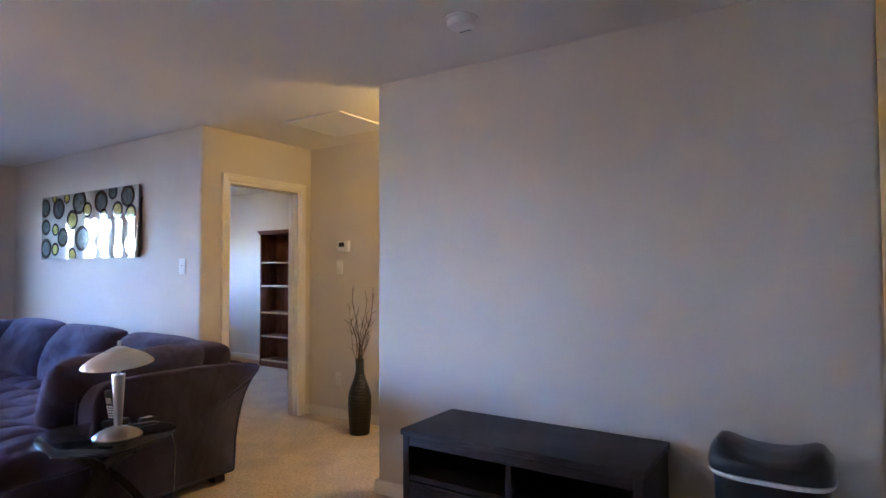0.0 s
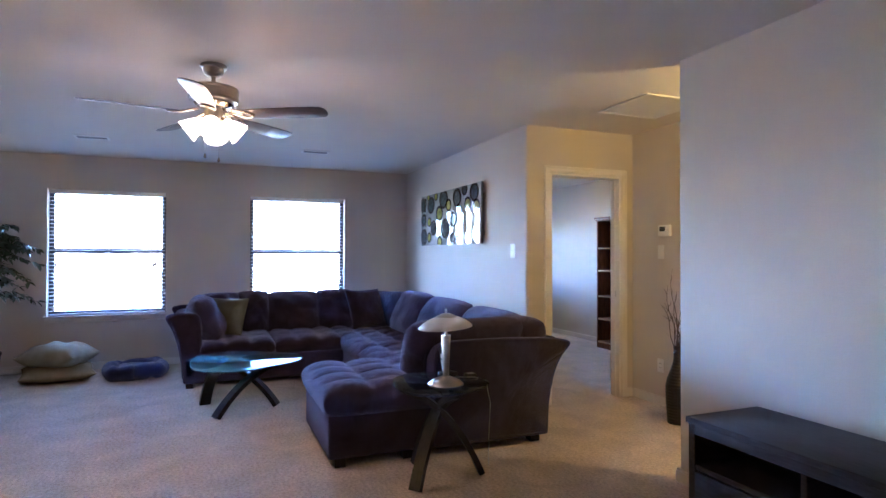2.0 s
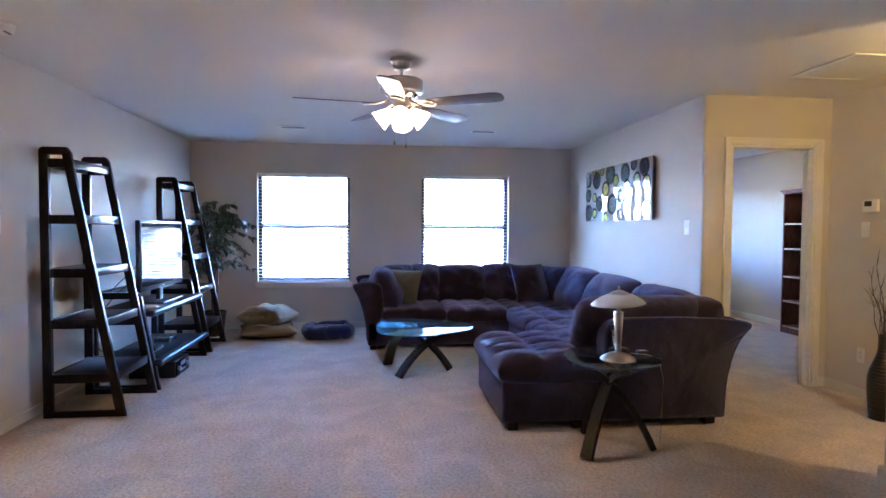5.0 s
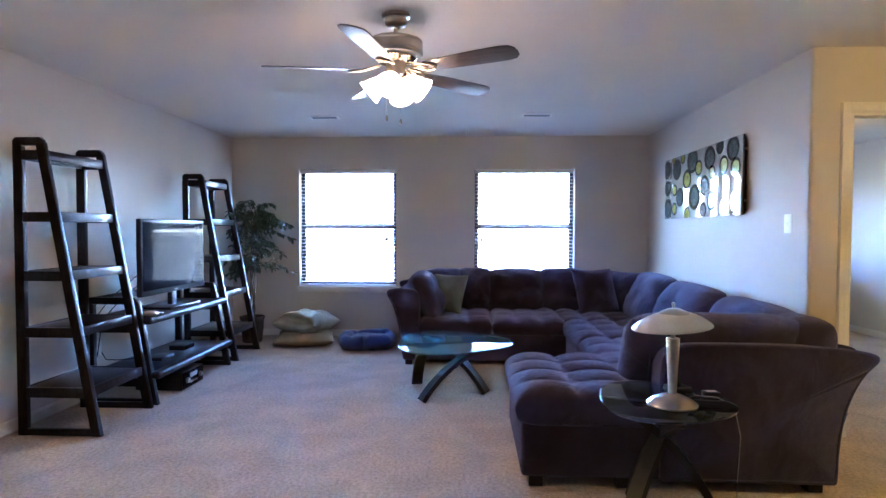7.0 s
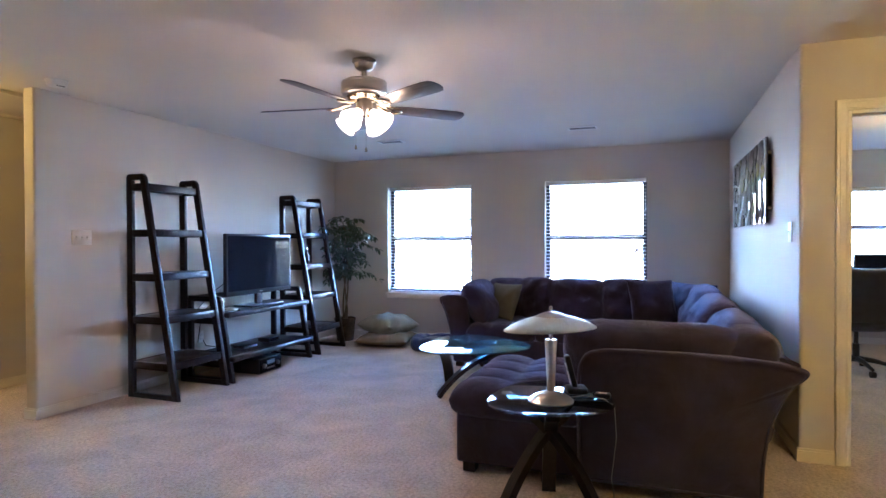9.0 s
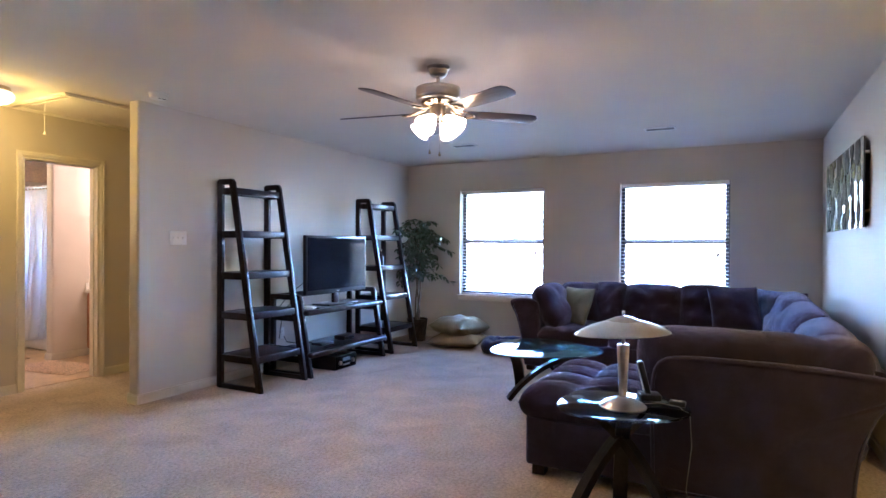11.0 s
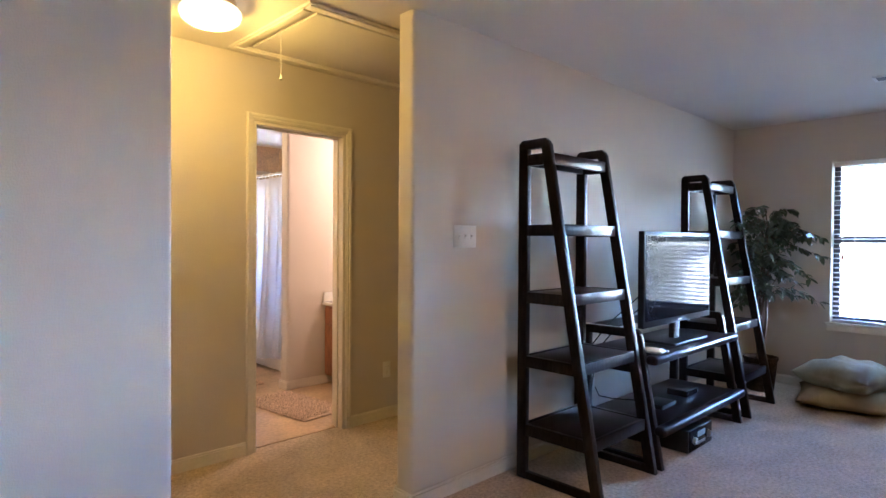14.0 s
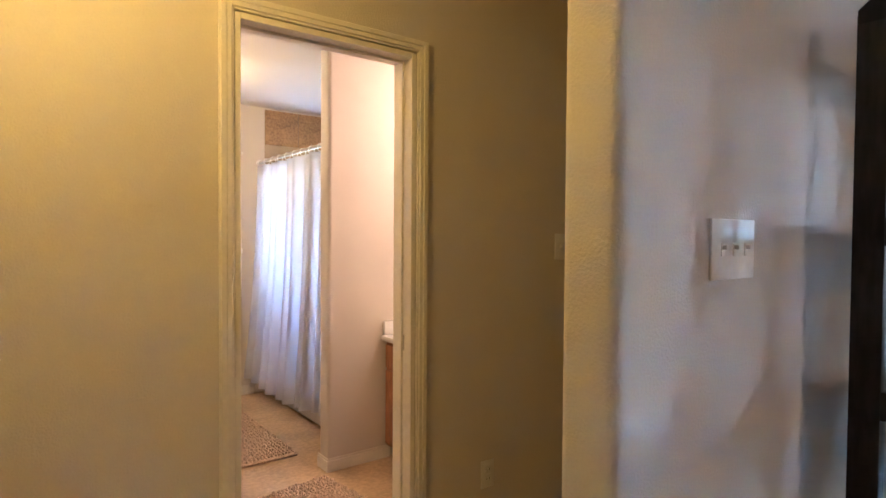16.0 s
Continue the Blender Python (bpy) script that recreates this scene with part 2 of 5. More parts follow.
def soft_prism(outline, a, b, r, rounds=2, seg=5):
    """An upholstered slab along x: its outline smoothed and its rims rolled over by r."""
    pts = [Vector(p) for p in outline]
    for _ in range(rounds):
        pts = [q for i, p in enumerate(pts) for q in (p.lerp(pts[(i + 1) % len(pts)], 0.22), p.lerp(pts[(i + 1) % len(pts)], 0.78))]
    lo = Vector((min(p.x for p in pts), min(p.y for p in pts)))
    hi = Vector((max(p.x for p in pts), max(p.y for p in pts)))
    mid, half = (lo + hi) / 2, (hi - lo) / 2
    stations = [(a + r - (r - d), i) for i, d in [(r * (1 - math.cos(math.pi / 2 * k / seg)), r * (1 - math.sin(math.pi / 2 * k / seg))) for k in range(seg + 1)]]
    stations = [(a, r + 0.02)] + stations
    stations += [(a + b - x, i) for x, i in reversed(stations)]
    bm = bmesh.new()
    rings = [[bm.verts.new((x, mid.x + (p.x - mid.x) * (1 - i / half.x), mid.y + (p.y - mid.y) * (1 - i / half.y))) for p in pts] for x, i in stations]
    n = len(pts)
    for u, v in zip(rings, rings[1:]):
        for i in range(n):
            bm.faces.new((u[i], u[(i + 1) % n], v[(i + 1) % n], v[i]))
    for ring in (rings[0], rings[-1]):
        c = bm.verts.new((ring[0].co.x, mid.x, mid.y))
        for i in range(n):
            bm.faces.new((c, ring[i], ring[(i + 1) % n]))
    bmesh.ops.recalc_face_normals(bm, faces=bm.faces)
    return bm


def cushion(w, d, h, p=6.0, q=2.0, tuft=(0, 0), deep=0.25, lumps=0.0, m=None, n=28, seed=0.0, corner=0.0):
    """A stuffed shape, w x d x 2h, centred, with tufted cells on top."""
    bm = bmesh.new()
    grid = {}
    for s in (1, -1):
        for i in range(n + 1):
            for j in range(n + 1):
                u, v = math.sin(math.pi / 2 * (2 * i / n - 1)), math.sin(math.pi / 2 * (2 * j / n - 1))
                if p > 5 and tuft[0]:
                    u, v = (0.5 * u + 0.5 * (2 * i / n - 1)), (0.5 * v + 0.5 * (2 * j / n - 1))
                e = max(0.0, 1 - abs(u) ** p) ** (1 / q) * max(0.0, 1 - abs(v) ** p) ** (1 / q)
                z = h * e
                if s > 0 and tuft[0]:
                    a, b = (u + 1) / 2 * tuft[0], (v + 1) / 2 * tuft[1]
                    puff = (abs(math.sin(math.pi * a)) * abs(math.sin(math.pi * b))) ** 0.45
                    z *= 1 - deep + deep * puff
                if lumps:
                    z *= 1 + lumps * noise.noise((u * 2.2 + seed, v * 2.2 - seed, s + seed))
                if e == 0 and s < 0:
                    grid[s, i, j] = grid[1, i, j]
                    continue
                x, y = u * w / 2, v * d / 2
                if corner:
                    x *= 1 - corner * v ** 4
                    y *= 1 - corner * u ** 4
                elif p < 5:
                    x *= 1 - 0.07 * (1 - v * v)
                    y *= 1 - 0.07 * (1 - u * u)
                grid[s, i, j] = bm.verts.new((x, y, s * z))
        for i in range(n):
            for j in range(n):
                f = [grid[s, i, j], grid[s, i + 1, j], grid[s, i + 1, j + 1], grid[s, i, j + 1]]
                f = f if s > 0 else f[::-1]
                if len(set(f)) >= 3:
                    try:
                        bm.faces.new(list(dict.fromkeys(f)))
                    except ValueError:
                        pass
    if m:
        bmesh.ops.transform(bm, matrix=m, verts=bm.verts)
    return bm


def mesh_of(name, bm, material_used, smooth=None):
    data = bpy.data.meshes.new(name)
    areas = {f: f.calc_area() for f in bm.faces}
    for f in bm.faces:
        # a broad face ringed by narrow bevels stays flat, the bevels round off
        f.smooth = smooth is not None and (smooth >= 180 or any(areas[g] > 0.35 * areas[f] for e in f.edges for g in e.link_faces if g is not f))
    bm.to_mesh(data)
    bm.free()
    data.materials.append(material_used)
    if smooth is not None:
        if smooth < 180:
            data.set_sharp_from_angle(angle=radians(smooth))
    return data


def part(name, bm, material_used, parent=None, label="", smooth=40):
    ob = new(name, mesh_of(name, bm, material_used, smooth))
    if parent:
        ob.parent = parent
    if label:
        ob["label"] = label
    return ob


def thing(name, x, y, z, label, category, group="", turn=0):
    ob = new(name)
    ob.empty_display_size = 0.1
    ob.matrix_basis = pose(x, y, z, 0, 0, turn)
    return tagged(ob, label, category, group)


def structure(name, bm, material_used, label="", category=""):
    return tagged(part(name, bm, material_used), label, category, kind="structure")


def join(*bms):
    out = bmesh.new()
    for b in bms:
        tmp = bpy.data.meshes.new("tmp")
        b.to_mesh(tmp)
        b.free()
        out.from_mesh(tmp)
        bpy.data.meshes.remove(tmp)
    return out


# ---- setting: floor, ceiling, walls ----
H = 2.44


def rounded(x0, x1, y0, y1, corners, r=0.022):
    """A rectangle's outline, rounded at the named corners (ll, lr, ur, ul)."""
    out = []
    for key, cx, cy, a0 in (("ll", x0, y0, 180), ("lr", x1, y0, 270), ("ur", x1, y1, 0), ("ul", x0, y1, 90)):
        if key in corners:
            sx, sy = (1 if cx == x0 else -1), (1 if cy == y0 else -1)
            for k in range(6):
                a = radians(a0 + 18 * k)
                out.append((cx + sx * r + r * math.cos(a), cy + sy * r + r * math.sin(a)))
        else:
            out.append((cx, cy))
    return out


def wall(name, x0, x1, y0, y1, corners=(), holes=(), along="y", label="beige painted drywall with light orange-peel texture"):
    """A wall with thickness; holes are (from, to, bottom, top) along its length."""
    bm = bmesh.new()
    if not holes:
        prism(rounded(x0, x1, y0, y1, corners), 0, H, "z", bm=bm)
    else:
        lo, hi = (y0, y1) if along == "y" else (x0, x1)
        cuts = [lo] + [c for h in holes for c in h[:2]] + [hi]
        for i in range(0, len(cuts), 2):
            a, b = cuts[i], cuts[i + 1]
            if b - a > 1e-4:
                box(bm, *((x0, x1, a, b) if along == "y" else (a, b, y0, y1)), 0, H)
        for a, b, z0, z1 in holes:
            for p, q in ((0, z0), (z1, H)):
                if q - p > 1e-4:
                    box(bm, *((x0, x1, a, b) if along == "y" else (a, b, y0, y1)), p, q)
    return structure(name, bm, WALL, label, "wall")


structure("floor", B(-1.61, 10.6, -1.30, 8.07, -0.12, 0), CARPET, "beige cut-pile carpet, worn pale in the walkways", "floor")
structure("floor_bath", B(2.28, 4.82, -4.42, -1.30, -0.12, 0.004), VINYL, "tan stone-look vinyl bathroom floor", "floor")
structure("ceiling", B(-1.61, 10.6, -4.42, 8.07, H, H + 0.12), CEIL, "flat beige-white painted ceiling", "ceiling")
W1, W2, WZ = (0.835, 2.035), (2.99, 4.19), (0.615, 2.05)
wall("wall_window", -0.16, 0, 0, 5.06, holes=((*W1, *WZ), (*W2, *WZ)))
wall("wall_tv", -0.16, 4.23, -0.12, 0, ("lr", "ur"))
wall("wall_entry", 5.287, 10.5, -0.29, -0.17, ("ll", "ul"))
wall("wall_picture", -1.61, 3.28, 5.06, 5.18, ("lr",))
wall("wall_door", 3.16, 3.28, 5.18, 6.20, holes=((5.30, 6.06, 0, 2.035),))
wall("wall_hall", 3.16, 10.5, 6.20, 6.32)
wall("wall_cabinet", 5.02, 7.44, 5.06, 5.18, ("ll", "lr", "ul", "ur"))
# closing wall out of view, invented; its distance sets the bounce light
wall("wall_back_unseen", 10.5, 10.6, -1.36, 6.32)
wall("wall_corridor", 1.5, 10.5, -1.36, -1.24, holes=((3.775, 4.445, 0, 2.045),), along="x")
wall("wall_corridor_end", 1.4, 1.5, -1.36, -0.12)
wall("wall_bath_east", 4.70, 4.82, -4.30, -1.36)
wall("wall_bath_west", 2.28, 2.40, -4.30, -1.36)
wall("wall_bath_south", 2.28, 4.82, -4.42, -4.30, holes=((2.50, 3.08, 0.95, 1.95),), along="x")
wall("wall_bath_partition", 2.40, 3.555, -2.55, -2.43, ("lr", "ur"))
wall("wall_office_west", -1.61, -1.45, 5.18, 7.95, holes=((6.10, 7.25, 0.93, 1.97),))
wall("wall_office_north", -1.61, 3.28, 7.95, 8.07)
wall("wall_office_east", 3.16, 3.28, 6.32, 7.95)


def baseboard(x0, x1, y0, y1):
    """A skirting run; the wall's face is along its longer side."""
    bm = B(x0, x1, y0, y1, 0.0, 0.066)
    inx, iny = (0.004, 0) if x1 - x0 < y1 - y0 else (0, 0.004)
    box(bm, x0 + inx, x1 - inx, y0 + iny, y1 - iny, 0.066, 0.082, 0.003)
    structure("baseboard", bm, TRIM, "cream painted skirting board", "baseboard")


T = 0.013
for run in ((0, T, 0.02, 5.04), (T, 4.23, 0, T), (4.23, 4.243, -0.12, T), (5.274, 5.287, -0.29, -0.157), (5.287, 10.487, -0.17, -0.157), (T, 3.28, 5.047, 5.06),
            (3.28, 3.293, 5.047, 5.238), (3.28, 3.293, 6.122, 6.187), (3.293, 10.5, 6.187, 6.20), (5.007, 7.453, 5.047, 5.06), (5.007, 5.02, 5.06, 5.193), (7.44, 7.453, 5.06, 5.193),
            (5.02, 7.44, 5.18, 5.193), (4.495, 10.5, -1.24, -1.227), (1.5, 3.725, -1.24, -1.227), (1.6, 4.23, -0.133, -0.12), (5.287, 10.5, -0.303, -0.29),
            (10.487, 10.5, -0.15, 6.18), (-1.45, 3.16, 7.937, 7.95), (-1.45, -1.437, 5.2, 7.93), (-1.43, 3.15, 5.18, 5.193), (3.147, 3.16, 6.14, 7.93),
            (3.15, 3.555, -2.43, -2.417), (3.555, 3.568, -2.55, -2.417), (3.35, 4.70, -4.30, -4.287), (4.687, 4.70, -4.28, -1.37)):
    baseboard(*run)


def casing(name, axis, face, out, a, b, top, w=0.064, label="cream painted moulded door casing"):
    """Stepped trim round an opening from a to b in the wall plane at face; out is the side (+1/-1) on which it stands proud."""
    bm = bmesh.new()
    for inset, outset, t in ((0.004, w, 0.011), (0.012, w - 0.008, 0.017), (w - 0.022, w - 0.003, 0.021)):
        f0, f1 = sorted((face, face + out * t))
        runs = ((a - outset, a - inset, 0, top + outset), (b + inset, b + outset, 0, top + outset), (a - inset, b + inset, top + inset, top + outset))
        for p, q, z0, z1 in runs:
            box(bm, *((f0, f1, p, q) if axis == "x" else (p, q, f0, f1)), z0, z1, 0.002, 1)
    return structure(name, bm, TRIM, label, "trim")


def jamb(name, axis, f0, f1, a, b, top, stop):
    bm = bmesh.new()
    t = 0.018
    for p, q, z0, z1 in ((a - 0.002, a + t, 0, top), (b - t, b + 0.002, 0, top), (a + t, b - t, top - t, top + 0.002)):
        box(bm, *((f0, f1, p, q) if axis == "x" else (p, q, f0, f1)), z0, z1, 0.0015, 1)
    s = 0.010
    for p, q, z0, z1 in ((a + t, a + t + s, 0, top - t), (b - t - s, b - t, 0, top - t), (a + t + s, b - t - s, top - t - s, top - t)):
        box(bm, *((stop, stop + 0.03, p, q) if axis == "x" else (p, q, stop, stop + 0.03)), z0, z1, 0.0015, 1)
    return structure(name, bm, TRIM, "cream painted door jamb with stop", "trim")


casing("trim", "x", 3.28, 1, 5.30, 6.06, 2.035)
jamb("door_frame_office", "x", 3.157, 3.283, 5.30, 6.06, 2.035, 3.20)
casing("trim", "y", -1.24, 1, 3.775, 4.445, 2.045, 0.050)
jamb("door_frame_bath", "y", -1.363, -1.237, 3.775, 4.445, 2.045, -1.32)

# open bathroom door, swung inwards
door = tagged(new("door_1"), "cream painted bathroom door standing open inwards", "door", kind="structure")
door.matrix_basis = pose(4.425, -1.367, 0)
part("door_leaf", B(-0.035, 0, -0.575, 0, 0.012, 2.012, 0.002), TRIM, door)
for z in (0.22, 1.05, 1.80):
    part("hinge", tube([(0.004, 0.004, z - 0.045), (0.004, 0.004, z + 0.045)], 0.006), NICKEL, door, "brushed nickel hinge")
part("door_knob", lathe([(0, 0), (0.028, 0.002), (0.028, 0.008), (0.010, 0.014), (0.010, 0.035), (0.024, 0.045), (0.026, 0.058), (0.018, 0.068), (0, 0.07)], 20), NICKEL, door).matrix_basis = pose(-0.035, -0.515, 0.95, 0, -90, 0)
for x, y, ax in ((3.775 + 0.0185, -1.295, "bath"), (6.06 - 0.0185, 3.225, "office")):
    bm = B(x - 0.001, x + 0.001, y - 0.014, y + 0.014, 0.92, 0.98, 0.0005) if ax == "bath" else B(y - 0.014, y + 0.014, x - 0.001, x + 0.001, 0.92, 0.98, 0.0005)
    tagged(part("strike_plate", bm, NICKEL), "small metal strike plate in the door jamb", "hardware")


# ---- windows and blinds ----
def window(name, x, y0, y1, z0, z1, blind=True):
    """A dark-framed single-hung window in a wall whose inner face is at x."""
    w = tagged(new(name), "dark-framed single-hung window with bright daylight outside", "window", kind="structure")
    w.matrix_basis = pose(x, (y0 + y1) / 2, z0)
    hw, h, f, mid = (y1 - y0) / 2, z1 - z0, 0.05, (z1 - z0) * 0.515
    for s, e in ((-hw, -hw + f), (hw - f, hw)):
        part("window_stile", B(-0.15, -0.10, s, e, 0, h, 0.004), BRONZE, w)
    part("window_rail", B(-0.15, -0.10, -hw + f, hw - f, h - f, h, 0.004), BRONZE, w)
    part("window_rail", B(-0.15, -0.10, -hw + f, hw - f, 0, f, 0.004), BRONZE, w)
    part("meeting_rail", B(-0.145, -0.095, -hw + f, hw - f, mid - 0.03, mid + 0.03, 0.004), BRONZE, w)
    for za, zb in ((f, mid - 0.02), (mid + 0.02, h - f)):
        p = part("pane", B(-0.128, -0.124, -hw + f, hw - f, za, zb), PANE, w)
        p.visible_shadow = False
    part("window_sill", join(B(-0.095, 0.028, -hw - 0.03, hw + 0.03, -0.022, 0.0, 0.005), B(0.001, 0.014, -hw - 0.02, hw + 0.02, -0.075, -0.022, 0.003)), TRIM, w)
    if not blind:
        return
    b = thing("window_blind", x - 0.052, (y0 + y1) / 2, z0, "white horizontal slat blind hanging lowered and fully open", "blind", "living room blinds")
    part("headrail", B(-0.025, 0.025, -hw + 0.008, hw - 0.008, h - 0.045, h - 0.002, 0.003), SLAT, b)
    slat = mesh_of("slat", prism([(-0.025, 0), (-0.012, 0.002), (0, 0.0028), (0.012, 0.002), (0.025, 0), (0.012, 0.0008), (0, 0.0014), (-0.012, 0.0008)], -hw + 0.012, hw - 0.012, "y"), SLAT, 40)
    n = int((h - 0.10) / 0.043)
    for i in range(n):
        s = new("slat", slat)
        s.parent = b
        s.matrix_basis = pose(0, 0, 0.055 + i * 0.043, 0, 10, 0)
    part("bottom_rail", B(-0.025, 0.025, -hw + 0.012, hw - 0.012, 0.004, 0.024, 0.004), SLAT, b)
    for y in (-hw * 0.72, 0.0, hw * 0.72):
        part("ladder_cord", join(B(-0.0262, -0.0255, y - 0.001, y + 0.001, 0.02, h - 0.04), B(0.0255, 0.0262, y - 0.001, y + 0.001, 0.02, h - 0.04)), SLAT, b)
    for y, z in ((hw - 0.13, 0.60), (hw - 0.11, 0.62), (-hw + 0.085, 0.61)):
        part("pull_cord", tube([(0.029, y, h - 0.04), (0.030, y, z)], 0.0012, 5), SLAT, b)
        part("tassel", lathe([(0, 0.058), (0.006, 0.052), (0.013, 0.006), (0.011, 0.0), (0, 0.0)], 12, at=(0.030, y, z - 0.050)), CHERRY, b, "small wooden cord tassel")


window("window_1", 0, *W1, *WZ)
window("window_2", 0, *W2, *WZ)
window("window_3", -1.45, 6.10, 7.25, 0.93, 1.97)
wb = tagged(new("window_4"), "small frosted bathroom window above the tub", "window", kind="structure")
wb.matrix_basis = pose(2.79, -4.33, 0.95)
part("window_frame", join(B(-0.29, -0.25, -0.06, 0, 0, 1.0), B(0.25, 0.29, -0.06, 0, 0, 1.0), B(-0.25, 0.25, -0.06, 0, 0, 0.04), B(-0.25, 0.25, -0.06, 0, 0.96, 1.0)), TRIM, wb)
part("pane", B(-0.25, 0.25, -0.034, -0.03, 0.04, 0.96), glass("frosted_pane", (0.95, 0.97, 1.0), 0.5, 1.2), wb).visible_shadow = False

# ---- outdoors ----
structure("ground", B(-1500, 600, -900, 900, -3.2, -3.0), GRASS, "mown lawn stretching away from the house", "ground")


def house(x, y, w, d, eave, ridge, label):
    """A neighbouring house: siding walls with windows under a gabled roof."""
    h = thing("neighbour_house", x, y, -3.0, label, "house", "houses across the lawn")
    part("wall", B(-d / 2, d / 2, -w / 2, w / 2, 0, eave), SIDING, h)
    part("gable", prism([(-w / 2, eave), (w / 2, eave), (0, ridge - 0.05)], -d / 2, d / 2, "x"), SIDING, h)
    for s in (-1, 1):
        part("roof", prism([(s * (w / 2 + 0.5), eave - 0.25), (0, ridge), (0, ridge + 0.16), (s * (w / 2 + 0.5), eave - 0.08)], -d / 2 - 0.4, d / 2 + 0.4, "x"), ROOF, h)
    for yy in (-w * 0.3, 0.0, w * 0.3):
        for zz in (0.9, 3.6):
            if zz + 1.4 < eave + 0.6:
                f = part("window", B(d / 2, d / 2 + 0.05, yy - 0.55, yy + 0.55, zz, zz + 1.35), TRIM, h)
                part("pane", B(d / 2 + 0.05, d / 2 + 0.06, yy - 0.47, yy + 0.47, zz + 0.08, zz + 1.27), HOUSEPANE, f)


house(-34, -6.5, 11, 10, 3.1, 6.2, "pale sided single-storey house with a grey shingle roof")
house(-38, 9.4, 12, 10, 3.1, 6.4, "pale sided house with a grey gabled roof")


# ---- living room: shelving and television ----
def leg_line(z, foot, top, height):
    return foot + (top - foot) * z / height


def side_frame(parent, x0, x1, back, foot, top, height, bars, w=0.060):
    """A tapered ladder side: upright back leg, slanting front leg, top and foot bars, cross bars."""
    bm = bmesh.new()
    c = 0.03
    inner_front = lambda z: leg_line(z, foot, top, height) - w * 0.94
    prism([(back, 0.002), (back + w, 0.002), (back + w, height - 0.035), (back + 0.012, height - 0.01), (back, height - c)], x0, x1, "x", 0.004, bm, 2)
    prism([(foot - w * 1.0, 0.002), (foot, 0.002), (leg_line(height - c, foot, top, height), height - c), (inner_front(height - 0.035), height - 0.035)], x0, x1, "x", 0.004, bm, 2)
    prism([(back + 0.001, height - 0.052), (top - 0.002, height - 0.052), (top - 0.003, height - 0.018), (top - 0.022, height), (back + 0.022, height), (back + 0.001, height - 0.018)], x0 - 0.001, x1 + 0.001, "x", 0.005, bm, 2)
    part("side_frame", bm, BLACKWOOD, parent)
    part("foot_bar", B(x0 + 0.002, x1 - 0.002, back + w - 0.004, foot - w, 0.003, 0.045, 0.003), BLACKWOOD, parent)
    for z in bars:
        part("cross_bar", B(x0 + 0.002, x1 - 0.002, back + w - 0.004, inner_front(z) + 0.006, z - 0.062, z, 0.003), BLACKWOOD, parent)


def ladder_shelf(x0, x1, wall_gap, foot, top, height, label):
    t = thing("ladder_shelf", (x0 + x1) / 2, 0, 0, label, "shelf", "ladder shelves beside the television")
    hw = (x1 - x0) / 2
    levels = (1.795, 1.41, 1.04, 0.685, 0.305)
    for a, b in ((-hw, -hw + 0.036), (hw - 0.036, hw)):
        side_frame(t, a, b, wall_gap, foot, top, height, levels)
    for z in levels:
        front = leg_line(z, foot, top, height) - 0.012
        sh = part("shelf", B(-hw + 0.037, hw - 0.037, wall_gap + 0.05, front - 0.022, z - 0.022, z - 0.002, 0.002), BLACKWOOD, t, "glossy dark shelf board")
        part("front_lip", B(-hw + 0.037, hw - 0.037, front - 0.022, front + 0.004, z - 0.058, z + 0.002, 0.003), BLACKWOOD, sh)
        part("back_lip", B(-hw + 0.037, hw - 0.037, wall_gap + 0.028, wall_gap + 0.05, z - 0.058, z + 0.002, 0.003), BLACKWOOD, sh)
    return t


ladder_shelf(2.925, 3.535, 0.098, 0.635, 0.295, 1.875, "tall black wooden ladder shelf with five empty shelves against the wall")
ladder_shelf(0.835, 1.435, 0.100, 0.645, 0.305, 1.855, "tall black wooden ladder shelf with a dark bottle standing on it")

stand = thing("tv_stand", 2.225, 0, 0, "low black wooden television stand with two shelves and tapered frames", "tv stand")
for a, b in ((-0.655, -0.615), (0.615, 0.655)):
    side_frame(stand, a, b, 0.10, 0.635, 0.49, 0.80, (0.60, 0.20), 0.055)
for z, f in ((0.655, 0.600), (0.250, 0.655)):
    bm = B(-0.66, 0.66, f - 0.075, f, z - 0.055, z, 0.022, 4)
    part("shelf_nose", bm, BLACKWOOD, stand, "thick rounded glossy front edge")
    part("shelf", B(-0.612, 0.612, 0.115, f - 0.07, z - 0.03, z - 0.006, 0.002), BLACKWOOD, stand)
part("back_rail", B(-0.612, 0.612, 0.10, 0.125, 0.735, 0.795, 0.004), BLACKWOOD, stand)

tv = thing("television", 2.2125, 0.41, 0.652, "black flat-screen television on a glossy pedestal, switched off", "television")
part("casing", join(B(-0.517, 0.517, -0.012, 0.028, 0.130, 0.735, 0.006), B(-0.38, 0.38, -0.06, -0.012, 0.20, 0.62, 0.02)), BLACKPL, tv)
part("screen", B(-0.494, 0.494, 0.0285, 0.0305, 0.172, 0.712), SCREEN, tv)
part("badge", B(-0.025, 0.025, 0.0285, 0.0295, 0.146, 0.154), NICKEL, tv)
part("neck", join(B(-0.045, 0.045, -0.03, 0.010, 0.012, 0.15, 0.01)), ESPRESSO, tv)
part("base", B(-0.255, 0.255, -0.115, 0.115, 0.003, 0.021, 0.006, seg=3), BLACKPL, tv, "glossy black rectangular foot")

